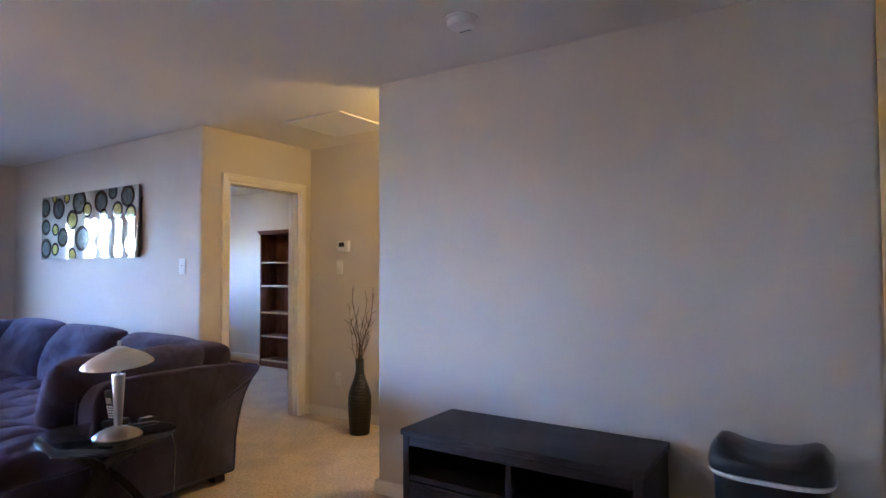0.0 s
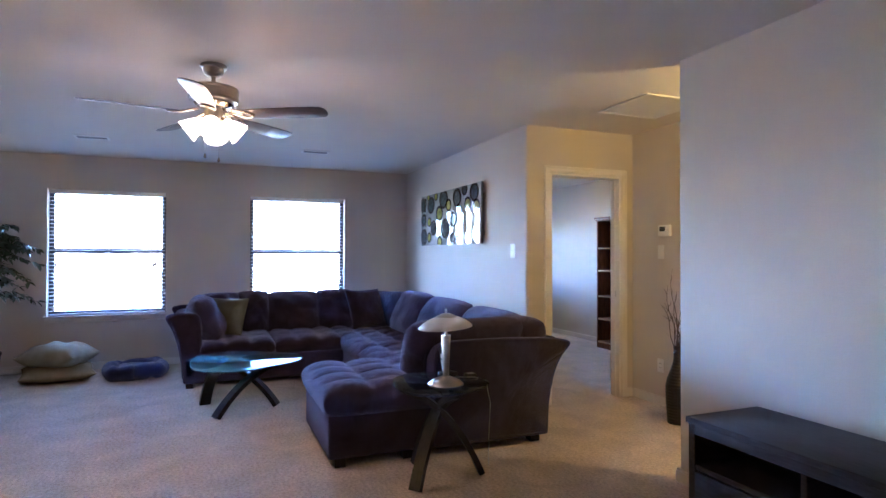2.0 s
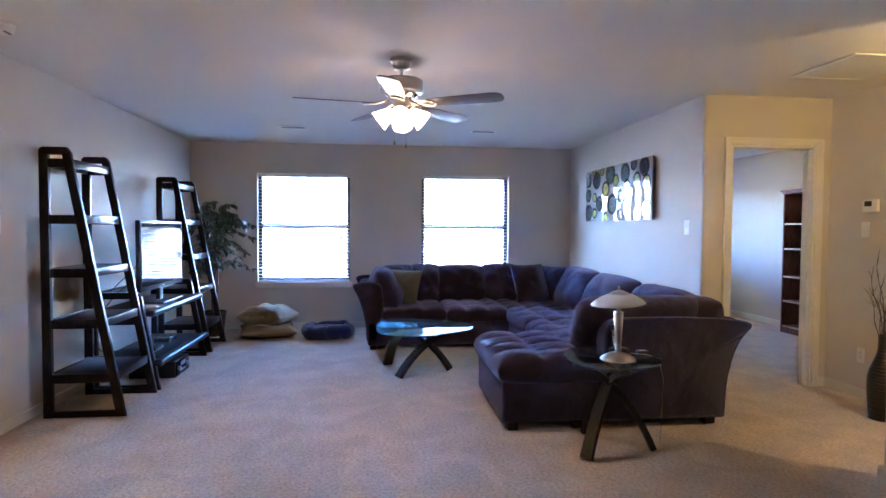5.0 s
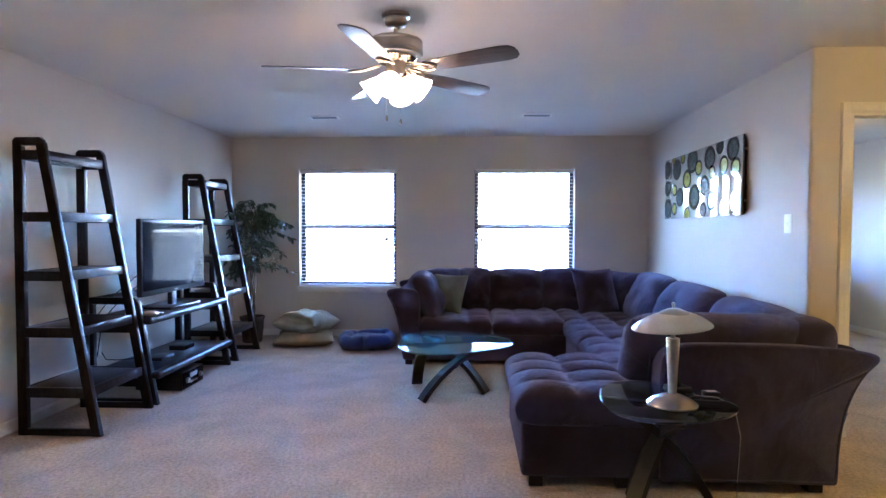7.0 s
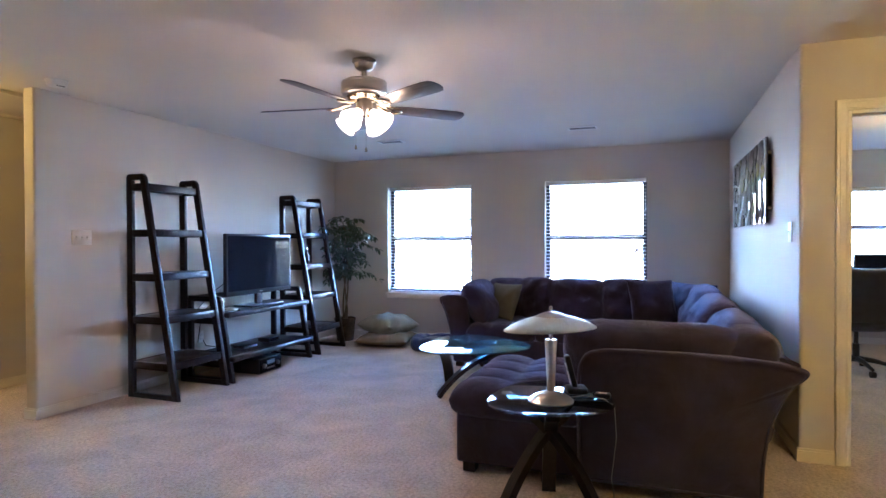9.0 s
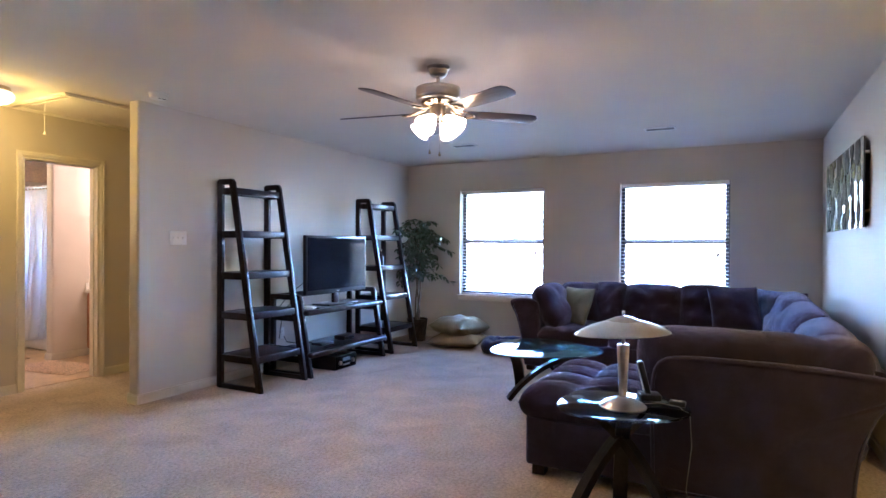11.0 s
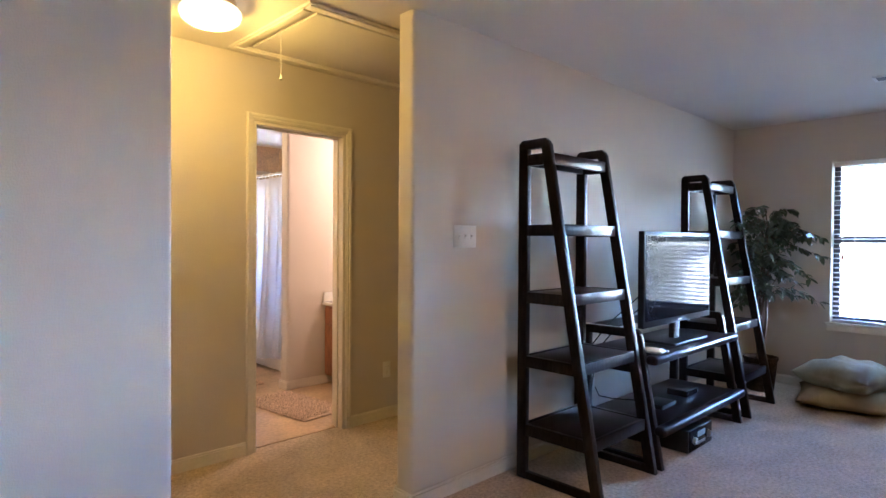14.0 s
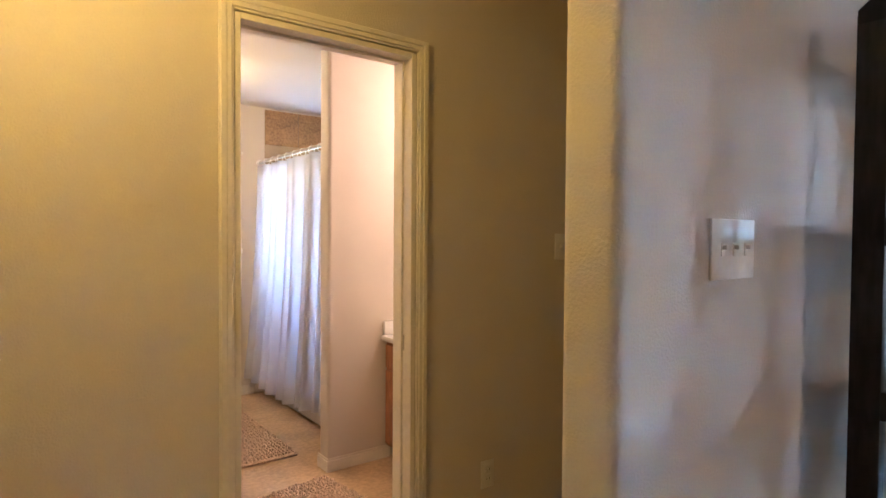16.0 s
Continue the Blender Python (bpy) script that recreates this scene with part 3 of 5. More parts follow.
bx = thing("media_box", 2.02, 0.38, 0.245, "small black media box on the stand's lower shelf", "electronics")
part("case", B(-0.09, 0.09, -0.07, 0.07, 0.001, 0.045, 0.005), BLACKPL, bx)
part("front_panel", B(-0.085, 0.085, 0.07, 0.0725, 0.006, 0.04), SCREEN, bx)
bx = thing("set_top_box", 2.42, 0.40, 0.245, "flat black router box lying on the lower shelf", "electronics")
part("case", B(-0.10, 0.10, -0.07, 0.07, 0.001, 0.03, 0.006), BLACKPL, bx)
remote = thing("remote_control", 2.70, 0.50, 0.652, "slim dark remote control lying on the stand", "remote")
part("body", B(-0.022, 0.022, -0.08, 0.08, 0.002, 0.018, 0.006), BLACKPL, remote)
part("buttons", join(*[B(-0.014 + 0.011 * i, -0.006 + 0.011 * i, -0.06 + 0.018 * j, -0.05 + 0.018 * j, 0.018, 0.0195) for i in range(3) for j in range(6)]), PLASTIC, remote)
ctl = thing("game_controller", 2.78, 0.53, 0.652, "pale grey game controller lying on the stand", "controller")
part("body", cushion(0.06, 0.13, 0.018, 3, 2, m=pose(0, 0, 0.02)), PLASTIC, ctl)

printer = thing("stereo_unit", 2.325, 0.44, 0, "black boxy stereo unit on the carpet under the stand", "electronics")
part("body", B(-0.18, 0.18, -0.20, 0.19, 0.004, 0.15, 0.008), BLACKPL, printer)
part("front_panel", B(-0.172, 0.172, 0.19, 0.196, 0.012, 0.142, 0.002), SCREEN, printer)
for x in (-0.11, 0.11):
    part("knob", lathe([(0, 0.02), (0.02, 0.018), (0.022, 0.0)], 20), NICKEL, printer).matrix_basis = pose(x, 0.196, 0.075, -90, 0, 0)
part("display", B(-0.06, 0.06, 0.1955, 0.198, 0.085, 0.12), glow("pale_display", (0.4, 0.6, 0.8), 0.002, (0.05, 0.06, 0.07)), printer)
part("slot", B(-0.06, 0.06, 0.1955, 0.198, 0.04, 0.055), NICKEL, printer)

for pts in ([(2.78, 0.06, 0.30), (2.76, 0.08, 0.62), (2.66, 0.16, 0.78), (2.48, 0.24, 0.92), (2.40, 0.29, 1.00)],
            [(2.70, 0.06, 0.32), (2.68, 0.09, 0.60), (2.56, 0.17, 0.75), (2.44, 0.25, 0.86), (2.36, 0.29, 0.95)],
            [(2.60, 0.03, 0.33), (2.58, 0.05, 0.27), (2.54, 0.12, 0.258), (2.44, 0.30, 0.26)]):
    tagged(part("power_cable", tube(pts, 0.004, 6), BLACKPL), "thin black cable running up to the television", "cable")

bottle = thing("bottle", 1.17, 0.30, 1.04, "small dark glass bottle on the ladder shelf", "bottle")
part("body", lathe([(0, 0.0), (0.034, 0.0), (0.036, 0.01), (0.036, 0.10), (0.014, 0.14), (0.013, 0.18), (0, 0.18)], 24), VASE, bottle)
part("cap", lathe([(0, 0.20), (0.015, 0.20), (0.015, 0.178), (0, 0.178)], 16), NICKEL, bottle)

# ---- sectional sofa ----
sofa = thing("sectional_sofa", 2.2, 4.0, 0, "dark plum tufted U-shaped sectional sofa with a chaise end", "sofa")
SX, SY = 2.2, 4.0


def sp(name, bm, mat=None, label=""):
    bmesh.ops.translate(bm, verts=bm.verts, vec=(-SX, -SY, 0))
    return part(name, bm, mat or FABRIC, sofa, label, 60)


# plinths
sp("chaise_base", B(3.19, 4.095, 3.205, 4.74, 0.05, 0.335, 0.022))
sp("centre_base", B(1.40, 3.19, 3.86, 4.76, 0.05, 0.31, 0.02))
sp("corner_base", B(0.42, 1.40, 3.86, 4.76, 0.05, 0.31, 0.02))
sp("left_base", B(0.42, 1.50, 2.29, 3.86, 0.05, 0.31, 0.02))
# outer backs, flaring outwards
back = [(4.70, 0.08), (4.74, 0.08), (4.755, 0.25), (4.80, 0.42), (4.85, 0.56), (4.92, 0.66), (4.91, 0.69), (4.78, 0.70), (4.66, 0.62), (4.62, 0.30)]
sp("back_frame", prism(back, 0.44, 3.93, "x", 0.012))
back_w = [(0.46, 0.08), (0.42, 0.08), (0.405, 0.25), (0.37, 0.42), (0.30, 0.56), (0.20, 0.67), (0.21, 0.70), (0.40, 0.71), (0.54, 0.62), (0.58, 0.30)]
sp("back_frame", prism(back_w, 2.36, 4.66, "y", 0.012))
# end arm beside the chaise
arm = [(3.885, 0.10), (3.89, 0.055), (3.93, 0.055), (4.70, 0.055), (4.74, 0.055), (4.742, 0.10), (4.748, 0.25), (4.77, 0.40), (4.815, 0.53), (4.875, 0.625), (4.93, 0.672), (4.928, 0.696), (4.87, 0.716), (4.72, 0.735), (4.40, 0.747), (4.02, 0.748), (3.93, 0.728), (3.885, 0.66), (3.875, 0.50)]
sp("arm", soft_prism(arm, 3.925, 4.135, 0.02, seg=4))
prof = [(2.46, 0.055), (2.28, 0.055), (2.27, 0.25), (2.24, 0.42), (2.19, 0.58), (2.125, 0.69), (2.14, 0.725), (2.24, 0.745), (2.40, 0.74), (2.46, 0.68)]
sp("arm", soft_prism(prof, 0.40, 1.50, 0.045, seg=6))
# seats
sp("chaise_seat", cushion(0.94, 1.62, 0.115, 14, 3.2, (4, 5), 0.42, m=pose(3.645, 3.98, 0.405), n=72))
for x in (1.40, 2.30):
    sp("seat_cushion", cushion(0.90, 0.98, 0.10, 12, 2.6, (3, 4), 0.42, m=pose(x + 0.45, 4.31, 0.370), n=44))
sp("corner_seat", cushion(1.0, 0.98, 0.10, 12, 2.6, (4, 4), 0.40, m=pose(0.93, 4.31, 0.370), n=40))
for y in (2.44, 3.15):
    sp("seat_cushion", cushion(0.98, 0.72, 0.10, 12, 2.6, (3, 3), 0.40, m=pose(1.02, y + 0.36, 0.370), n=40))
# back cushions: along the picture wall, then along the window wall
for i, (x, w, tilt) in enumerate(((1.42, 0.88, 66), (2.33, 1.00, 64), (3.27, 0.90, 62), (3.80, 0.36, 56))):
    sp("back_cushion", cushion(w, 0.54, 0.155, 3.0, 2.0, (2, 2), 0.10, 0.26, pose(x, 4.66, 0.640 - 0.012 * i, tilt, 0, 0), 36, i * 1.7, 0.07))
for i, (y, w) in enumerate(((2.66, 0.50), (2.99, 0.40), (3.44, 0.66), (3.96, 0.50))):
    sp("back_cushion", cushion(0.54, w, 0.15, 2.8, 2.0, (2, 2), 0.08, 0.26, pose(0.60, y, 0.625 + 0.012 * (i % 2), 0, 64, 0), 32, 5 + i * 2.1, 0.09))
sp("corner_cushion", cushion(0.62, 0.50, 0.13, 3.4, 2.2, (0, 0), 0, 0.12, pose(0.70, 4.58, 0.63, 66, 0, 40), 24, 9))
sp("arm_cushion", cushion(0.48, 0.94, 0.135, 4.5, 2.2, (0, 0), 0, 0.16, pose(3.80, 4.24, 0.625, 0, -66, 0), 32, 3, 0.08))
sp("arm_cushion", cushion(0.76, 0.50, 0.15, 3.2, 2.0, (3, 2), 0.12, 0.16, pose(1.08, 2.50, 0.65, -62, 0, 0), 32, 12, 0.10))
# feet
for x, y in ((3.24, 3.28), (4.05, 3.28), (4.05, 3.72), (4.05, 4.66), (3.30, 4.66), (2.2, 3.92), (1.46, 3.92), (1.44, 2.35), (0.50, 2.35), (0.50, 4.66), (1.40, 4.66)):
    sp("leg", prism([(x - 0.035, y - 0.035), (x + 0.035, y - 0.035), (x + 0.035, y + 0.035), (x - 0.035, y + 0.035)], 0, 0.10, "z", 0.006), BLACKWOOD)

pil = thing("throw_pillow", 0.98, 2.70, 0.44, "sage green square throw pillow leaning on the sofa", "pillow")
part("cover", cushion(0.42, 0.42, 0.085, 2.6, 2.0, lumps=0.15, m=pose(0, 0, 0.205, 0, 66, -30), n=24), GREEN, pil, smooth=180)
pil = thing("throw_pillow", 0.92, 4.25, 0.44, "dark plum square throw pillow in the sofa corner", "pillow")
part("cover", cushion(0.48, 0.48, 0.10, 2.6, 2.0, lumps=0.15, m=pose(0, 0, 0.235, 0, 68, 22), n=24, seed=4), FABRIC, pil, smooth=180)


# ---- glass tables ----
def blob(rx, ry, pinch, n=72):
    """A rounded-triangle outline."""
    out = []
    for k in range(n):
        a = 2 * math.pi * k / n
        r = 1 + pinch * math.cos(3 * a)
        out.append((rx * r * math.cos(a), ry * r * math.sin(a)))
    return out


def bent_leg(foot, head, z_top, w, t, bow):
    """A flat bentwood leg that arcs from its foot up to the glass."""
    f, h = Vector((*foot, 0)), Vector((*head, 0))
    side = (h - f).normalized().cross(Vector((0, 0, 1)))
    bm, path, rings, n = bmesh.new(), [], [], 16
    for k in range(n + 1):
        s = k / n
        a = s * math.pi / 2
        c = f + (h - f) * (s * (1 - bow) + bow * (1 - math.cos(a)))
        path.append(Vector((c.x, c.y, z_top * (0.25 * s + 0.75 * math.sin(a)))))
    for k, p in enumerate(path):
        q = (path[min(k + 1, n)] - path[max(k - 1, 0)]).normalized()
        up, ww = side.cross(q).normalized(), w * (1.0 - 0.15 * k / n)
        rings.append([bm.verts.new(p + side * ww / 2 * sx + up * t * sz) for sx, sz in ((-1, 0), (1, 0), (1, -1), (-1, -1))])
    for a, b in zip(rings, rings[1:]):
        for i in range(4):
            bm.faces.new((a[i], a[(i + 1) % 4], b[(i + 1) % 4], b[i]))
    bm.faces.new(rings[0]), bm.faces.new(rings[-1][::-1])
    bmesh.ops.recalc_face_normals(bm, faces=bm.faces)
    low = min(v.co.z for v in bm.verts)
    bmesh.ops.translate(bm, verts=bm.verts, vec=(0, 0, 0.001 - low))
    top = max(v.co.z for v in bm.verts)
    bmesh.ops.scale(bm, verts=bm.verts, vec=(1, 1, z_top / top))
    return bm


def glass_table(name, x, y, z, rx, ry, pinch, turn, feet, heads, w, label, category, tint):
    t = thing(name, x, y, 0, label, category)
    c, s = math.cos(radians(turn)), math.sin(radians(turn))
    top = [(px * c - py * s, px * s + py * c) for px, py in blob(rx, ry, pinch)]
    part("glass_top", prism(top, z - 0.010, z, "z", 0.003), tint, t, "clear glass top with a polished blue-green edge")
    for f, h in zip(feet, heads):
        leg = part("leg", bent_leg((f[0] - x, f[1] - y), (h[0] - x, h[1] - y), z - 0.016, w, 0.035, 0.35), BLACKWOOD, t, "black bentwood leg")
        part("glass_pad", lathe([(0, -0.016), (0.028, -0.016), (0.028, -0.0105), (0, -0.0105)], 20, at=(h[0] - x, h[1] - y, z)), NICKEL, leg)
    return t


glass_table("coffee_table", 2.42, 2.79, 0.415, 0.455, 0.475, 0.10, 92, ((2.70, 2.565), (2.15, 2.49), (2.45, 3.085)), ((2.42, 3.10), (2.675, 2.60), (2.22, 2.58)), 0.09,
            "teardrop-shaped glass coffee table on black bentwood legs", "coffee table", TABLEGLASS)
glass_table("end_table", 4.43, 3.79, 0.555, 0.285, 0.31, 0.07, 80, ((4.61, 3.575), (4.49, 4.06), (4.16, 3.74)), ((4.30, 3.95), (4.40, 3.58), (4.64, 3.84)), 0.07,
            "small glass end table on black bentwood legs beside the sofa", "end table", CLEARGLASS)

lamp = thing("table_lamp", 4.50, 3.81, 0.555, "brushed nickel table lamp with an oval frosted glass shade, unlit", "lamp")
part("base", lathe([(0, 0.002), (0.102, 0.002), (0.104, 0.008), (0.085, 0.024), (0.05, 0.040), (0.02, 0.050), (0, 0.052)], 40), NICKEL, lamp, smooth=60)
part("stem", lathe([(0, 0.045), (0.017, 0.045), (0.020, 0.12), (0.028, 0.285), (0.026, 0.288), (0, 0.288)], 28), NICKEL, lamp)
part("rod", lathe([(0, 0.285), (0.009, 0.285), (0.009, 0.36), (0, 0.36)], 16), NICKEL, lamp)
oval_shade = lathe([(0.065, 0.397), (0.100, 0.388), (0.140, 0.372), (0.168, 0.357), (0.192, 0.340), (0.194, 0.336), (0.189, 0.336), (0.166, 0.352), (0.138, 0.367), (0.098, 0.383), (0.065, 0.391)], 56)
bmesh.ops.transform(oval_shade, matrix=Matrix.Rotation(radians(135), 4, "Z") @ Matrix.Diagonal((1.24, 0.72, 1, 1)), verts=oval_shade.verts)
part("shade", oval_shade, FROSTED, lamp, "oval frosted white glass shade", 60)
oval_cap = lathe([(0, 0.418), (0.030, 0.413), (0.058, 0.402), (0.076, 0.393), (0.074, 0.389), (0, 0.392)], 36)
bmesh.ops.transform(oval_cap, matrix=Matrix.Rotation(radians(135), 4, "Z") @ Matrix.Diagonal((1.18, 0.78, 1, 1)), verts=oval_cap.verts)
part("cap", oval_cap, NICKEL, lamp, smooth=60)
part("finial", lathe([(0, 0.442), (0.007, 0.440), (0.008, 0.430), (0.005, 0.416), (0, 0.416)], 16), NICKEL, lamp)
tagged(part("lamp_cord", tube([(4.44, 3.87, 0.562), (4.38, 3.95, 0.564), (4.40, 4.04, 0.562), (4.46, 4.09, 0.54), (4.50, 4.10, 0.42), (4.52, 4.08, 0.24), (4.47, 4.10, 0.06), (4.40, 4.14, 0.006), (4.28, 4.20, 0.006)], 0.0022, 6), CORD),
       "thin pale lamp cord draped over the table edge", "cord")

phone = thing("cordless_phone", 4.31, 3.90, 0.555, "black cordless telephone standing in its charging cradle", "telephone", turn=200)
part("cradle", B(-0.045, 0.045, -0.05, 0.05, 0.001, 0.035, 0.012), BLACKPL, phone)
hs = part("handset", B(-0.024, 0.024, -0.014, 0.014, 0, 0.17, 0.010), BLACKPL, phone)
hs.matrix_basis = pose(0, 0.005, 0.02, -14, 0, 0)
part("keypad", join(*[B(-0.016 + 0.0125 * i, -0.007 + 0.0125 * i, 0.014, 0.0155, 0.03 + 0.014 * j, 0.039 + 0.014 * j) for i in range(3) for j in range(5)]), PLASTIC, hs)
part("display", B(-0.015, 0.015, 0.014, 0.0148, 0.105, 0.135), NICKEL, hs)
ch = thing("charger", 4.36, 4.03, 0.556, "small dark power charger lying on the glass", "charger")
part("body", B(-0.025, 0.025, -0.035, 0.035, 0.0, 0.022, 0.006), BLACKPL, ch)
part("label_plate", B(-0.012, 0.012, -0.02, 0.02, 0.022, 0.0228), PLASTIC, ch)

# ---- floor cushions, pet bed, plant ----
for z, mat, w, d, h, rz, dx, lab in ((0.0, KHAKI, 0.70, 0.66, 0.085, 12, 0.02, "khaki floor cushion lying flat under another cushion"), (0.135, PALESAGE, 0.60, 0.56, 0.125, -15, -0.02, "sage green floor cushion stacked on another cushion")):
    f = thing("floor_cushion", 0.50 + dx, 1.06, z, lab, "cushion", "floor cushions under the window")
    part("cover", cushion(w, d, h, 3.6, 1.7, lumps=0.35, m=pose(0, 0, h * (0.90 if z else 1.0), 0, -3 if z else 0, rz), n=26, seed=z * 9), mat, f, smooth=180)

bed = thing("pet_bed", 0.66, 1.80, 0, "round-cornered navy blue padded pet bed on the carpet", "pet bed")
ring = [(0.20 * math.copysign(abs(math.cos(a)) ** 0.6, math.cos(a)), 0.235 * math.copysign(abs(math.sin(a)) ** 0.6, math.sin(a)), 0.085 + 0.012 * math.sin(3 * a)) for a in [2 * math.pi * k / 40 for k in range(41)]]
part("bolster", tube(ring, [0.080 + 0.006 * math.sin(k * 1.3) for k in range(41)], 14), NAVY, bed, smooth=180)
part("pad", cushion(0.42, 0.48, 0.060, 4, 2, lumps=0.3, m=pose(0, 0, 0.080)), NAVY, bed, smooth=180)

plant = thing("potted_ficus", 0.42, 0.40, 0, "artificial ficus tree in a brown woven pot", "plant")
pot = part("pot", lathe([(0, 0.0), (0.105, 0.0), (0.11, 0.01), (0.135, 0.27), (0.142, 0.275), (0.142, 0.30), (0.128, 0.30), (0.122, 0.26), (0, 0.26)], 28), POT, plant)
part("soil", lathe([(0, 0.272), (0.124, 0.265), (0.12, 0.258)], 24), SOIL, plant)
rng = random.Random(7)
trunks, tips = bmesh.new(), []
for k in range(3):
    a = k * 2.1
    pts = [(0.02 * math.cos(a), 0.02 * math.sin(a), 0.25)]
    for i in range(1, 9):
        s = i / 8
        pts.append((0.03 * math.cos(a + s * 5) + 0.02 * s, 0.03 * math.sin(a + s * 5) + 0.04 * s, 0.25 + 1.16 * s))
    tube(pts, [0.013 - 0.006 * i / 8 for i in range(9)], 7, trunks)
    tips += pts[4:]
part("trunk", trunks, BARK, plant)
limbs = bmesh.new()
ends = []
for k in range(64):
    p = Vector(rng.choice(tips))
    a, reach = rng.uniform(0, 6.28), rng.uniform(0.14, 0.46)
    d = Vector((math.cos(a), math.sin(a), 0))
    if p.x + 0.42 + d.x * reach < 0.05:
        d.x = abs(d.x)
    if p.y + 0.40 + d.y * reach < 0.05:
        d.y = abs(d.y)
    rise = rng.uniform(0.02, 0.30)
    pts = [p, p + d * reach * 0.5 + Vector((0, 0, rise * 0.8)), p + d * reach + Vector((0, 0, rise - 0.10 * reach / 0.3))]
    tube(pts, [0.005, 0.0035, 0.002], 5, limbs)
    ends += [(pts[1].lerp(pts[2], s), d) for s in (0.0, 0.25, 0.5, 0.75, 1.0)] + [(pts[0].lerp(pts[1], s), d) for s in (0.5, 0.8)]
part("branchwork", limbs, BARK, plant)
leaf_shape = bmesh.new()
lv = [leaf_shape.verts.new(c) for c in ((0, 0, 0), (0.35, 0.22, 0.02), (0.72, 0.16, -0.05), (1, 0, -0.16), (0.72, -0.16, -0.05), (0.35, -0.22, 0.02), (0.4, 0, -0.05), (0.75, 0, -0.10))]
for f in ((0, 1, 6), (1, 2, 7, 6), (2, 3, 7), (0, 6, 5), (6, 7, 4, 5), (7, 3, 4)):
    leaf_shape.faces.new([lv[i] for i in f])
leaf_data = mesh_of("leaf", leaf_shape, LEAF, 180)
crown_bm = bmesh.new()
count = 0
for p, d in ends:
    for k in range(3):
        a = math.atan2(d.y, d.x) + rng.uniform(-1.5, 1.5)
        m = Matrix.Translation(p) @ Euler((rng.uniform(-0.6, 0.6), rng.uniform(0.0, 1.1), a)).to_matrix().to_4x4() @ Matrix.Scale(rng.uniform(0.06, 0.10), 4)
        tip = m @ Vector((1, 0, 0))
        if tip.x + 0.42 < 0.02 or tip.y + 0.40 < 0.02:
            continue
        if count < 300 and rng.random() < 0.6:
            lf = new("leaf", leaf_data)
            lf.parent, lf.matrix_basis = plant, m
            count += 1
        else:
            vs = [crown_bm.verts.new(m @ v.co) for v in leaf_data.vertices]
            for f in leaf_data.polygons:
                crown_bm.faces.new([vs[i] for i in f.vertices])
tagged(part("foliage", crown_bm, LEAF, plant, smooth=180), kind="stuff")

# ---- glass wall picture ----
pic = thing("framed_picture", 1.615, 5.055, 1.735, "glossy glass wall art with olive circles on a pale ground", "picture")
GLOSSY = material("pale_mirrored_glass", (0.74, 0.75, 0.70), 0.02, 0.55, vary=0.06, scale=5, bump=0)
DISC = material("dark_olive_glass", (0.016, 0.021, 0.020), 0.10, vary=0.3, scale=10, bump=0, specular=0.42)
OLIVE = material("olive_glass", (0.36, 0.34, 0.10), 0.10, vary=0.25, scale=18, bump=0, specular=0.42)
SLATE = material("slate_olive_glass", (0.095, 0.112, 0.11), 0.10, vary=0.25, scale=22, bump=0, specular=0.42)
SEAMS = (-0.74, -0.215, 0.16, 0.437, 0.672)
edges = (-0.87,) + SEAMS + (0.87,)
for a, b in zip(edges, edges[1:]):
    part("glass_panel", B(a + 0.0015, b - 0.0015, -0.045, -0.037, -0.308, 0.308, 0.001), GLOSSY, pic, "pale mirrored glass panel")
part("backing_board", B(-0.868, 0.868, -0.0365, -0.028, -0.306, 0.306), BLACKPL, pic)
slate_spots = ((0.71, 0.22, 0.10), (0.47, 0.27, 0.068), (0.27, 0.20, 0.104), (-0.12, 0.22, 0.118), (-0.52, 0.18, 0.107), (-0.80, 0.20, 0.095), (0.16, -0.03, 0.093), (-0.06, -0.12, 0.122), (-0.43, -0.10, 0.095),
               (-0.78, 0.01, 0.082), (0.14, -0.24, 0.068), (-0.77, -0.20, 0.103), (0.40, -0.02, 0.055), (0.57, -0.24, 0.075), (0.76, -0.20, 0.082))
olive_spots = ((0.03, 0.14, 0.074), (-0.36, 0.27, 0.052), (-0.61, 0.28, 0.042), (-0.25, 0.06, 0.097), (0.32, 0.07, 0.063), (0.55, 0.11, 0.078), (0.76, 0.07, 0.078), (-0.58, -0.02, 0.061), (0.32, -0.17, 0.091),
               (-0.24, -0.27, 0.07), (-0.58, -0.21, 0.066))


def clipped_round(x, z, r, front, back):
    """An upright disc, cut off at the edges of the picture."""
    lim = lambda v, m: max(-m, min(m, v))
    ring = [(lim(x + 1.08 * r * math.cos(2 * math.pi * k / 40), 0.867), lim(z + 0.97 * r * math.sin(2 * math.pi * k / 40), 0.305)) for k in range(40)]
    return prism(list(dict.fromkeys(ring)), front, back, "y")


for spots, core in ((slate_spots, SLATE), (olive_spots, OLIVE)):
    for x, z, r in spots:
        c = part("circle", clipped_round(x, z, r, -0.0470, -0.0455), DISC, pic)
        part("circle_core", clipped_round(x + 0.05 * r, z - 0.04 * r, r * 0.72, -0.0482, -0.0472), core, c)
for x in (-0.84, 0.84):
    for z in (-0.20, 0.20):
        part("standoff", lathe([(0, 0), (0.012, 0), (0.012, 0.040), (0, 0.040)], 14), NICKEL, pic).matrix_basis = pose(x, 0.004, z, 90, 0, 0)


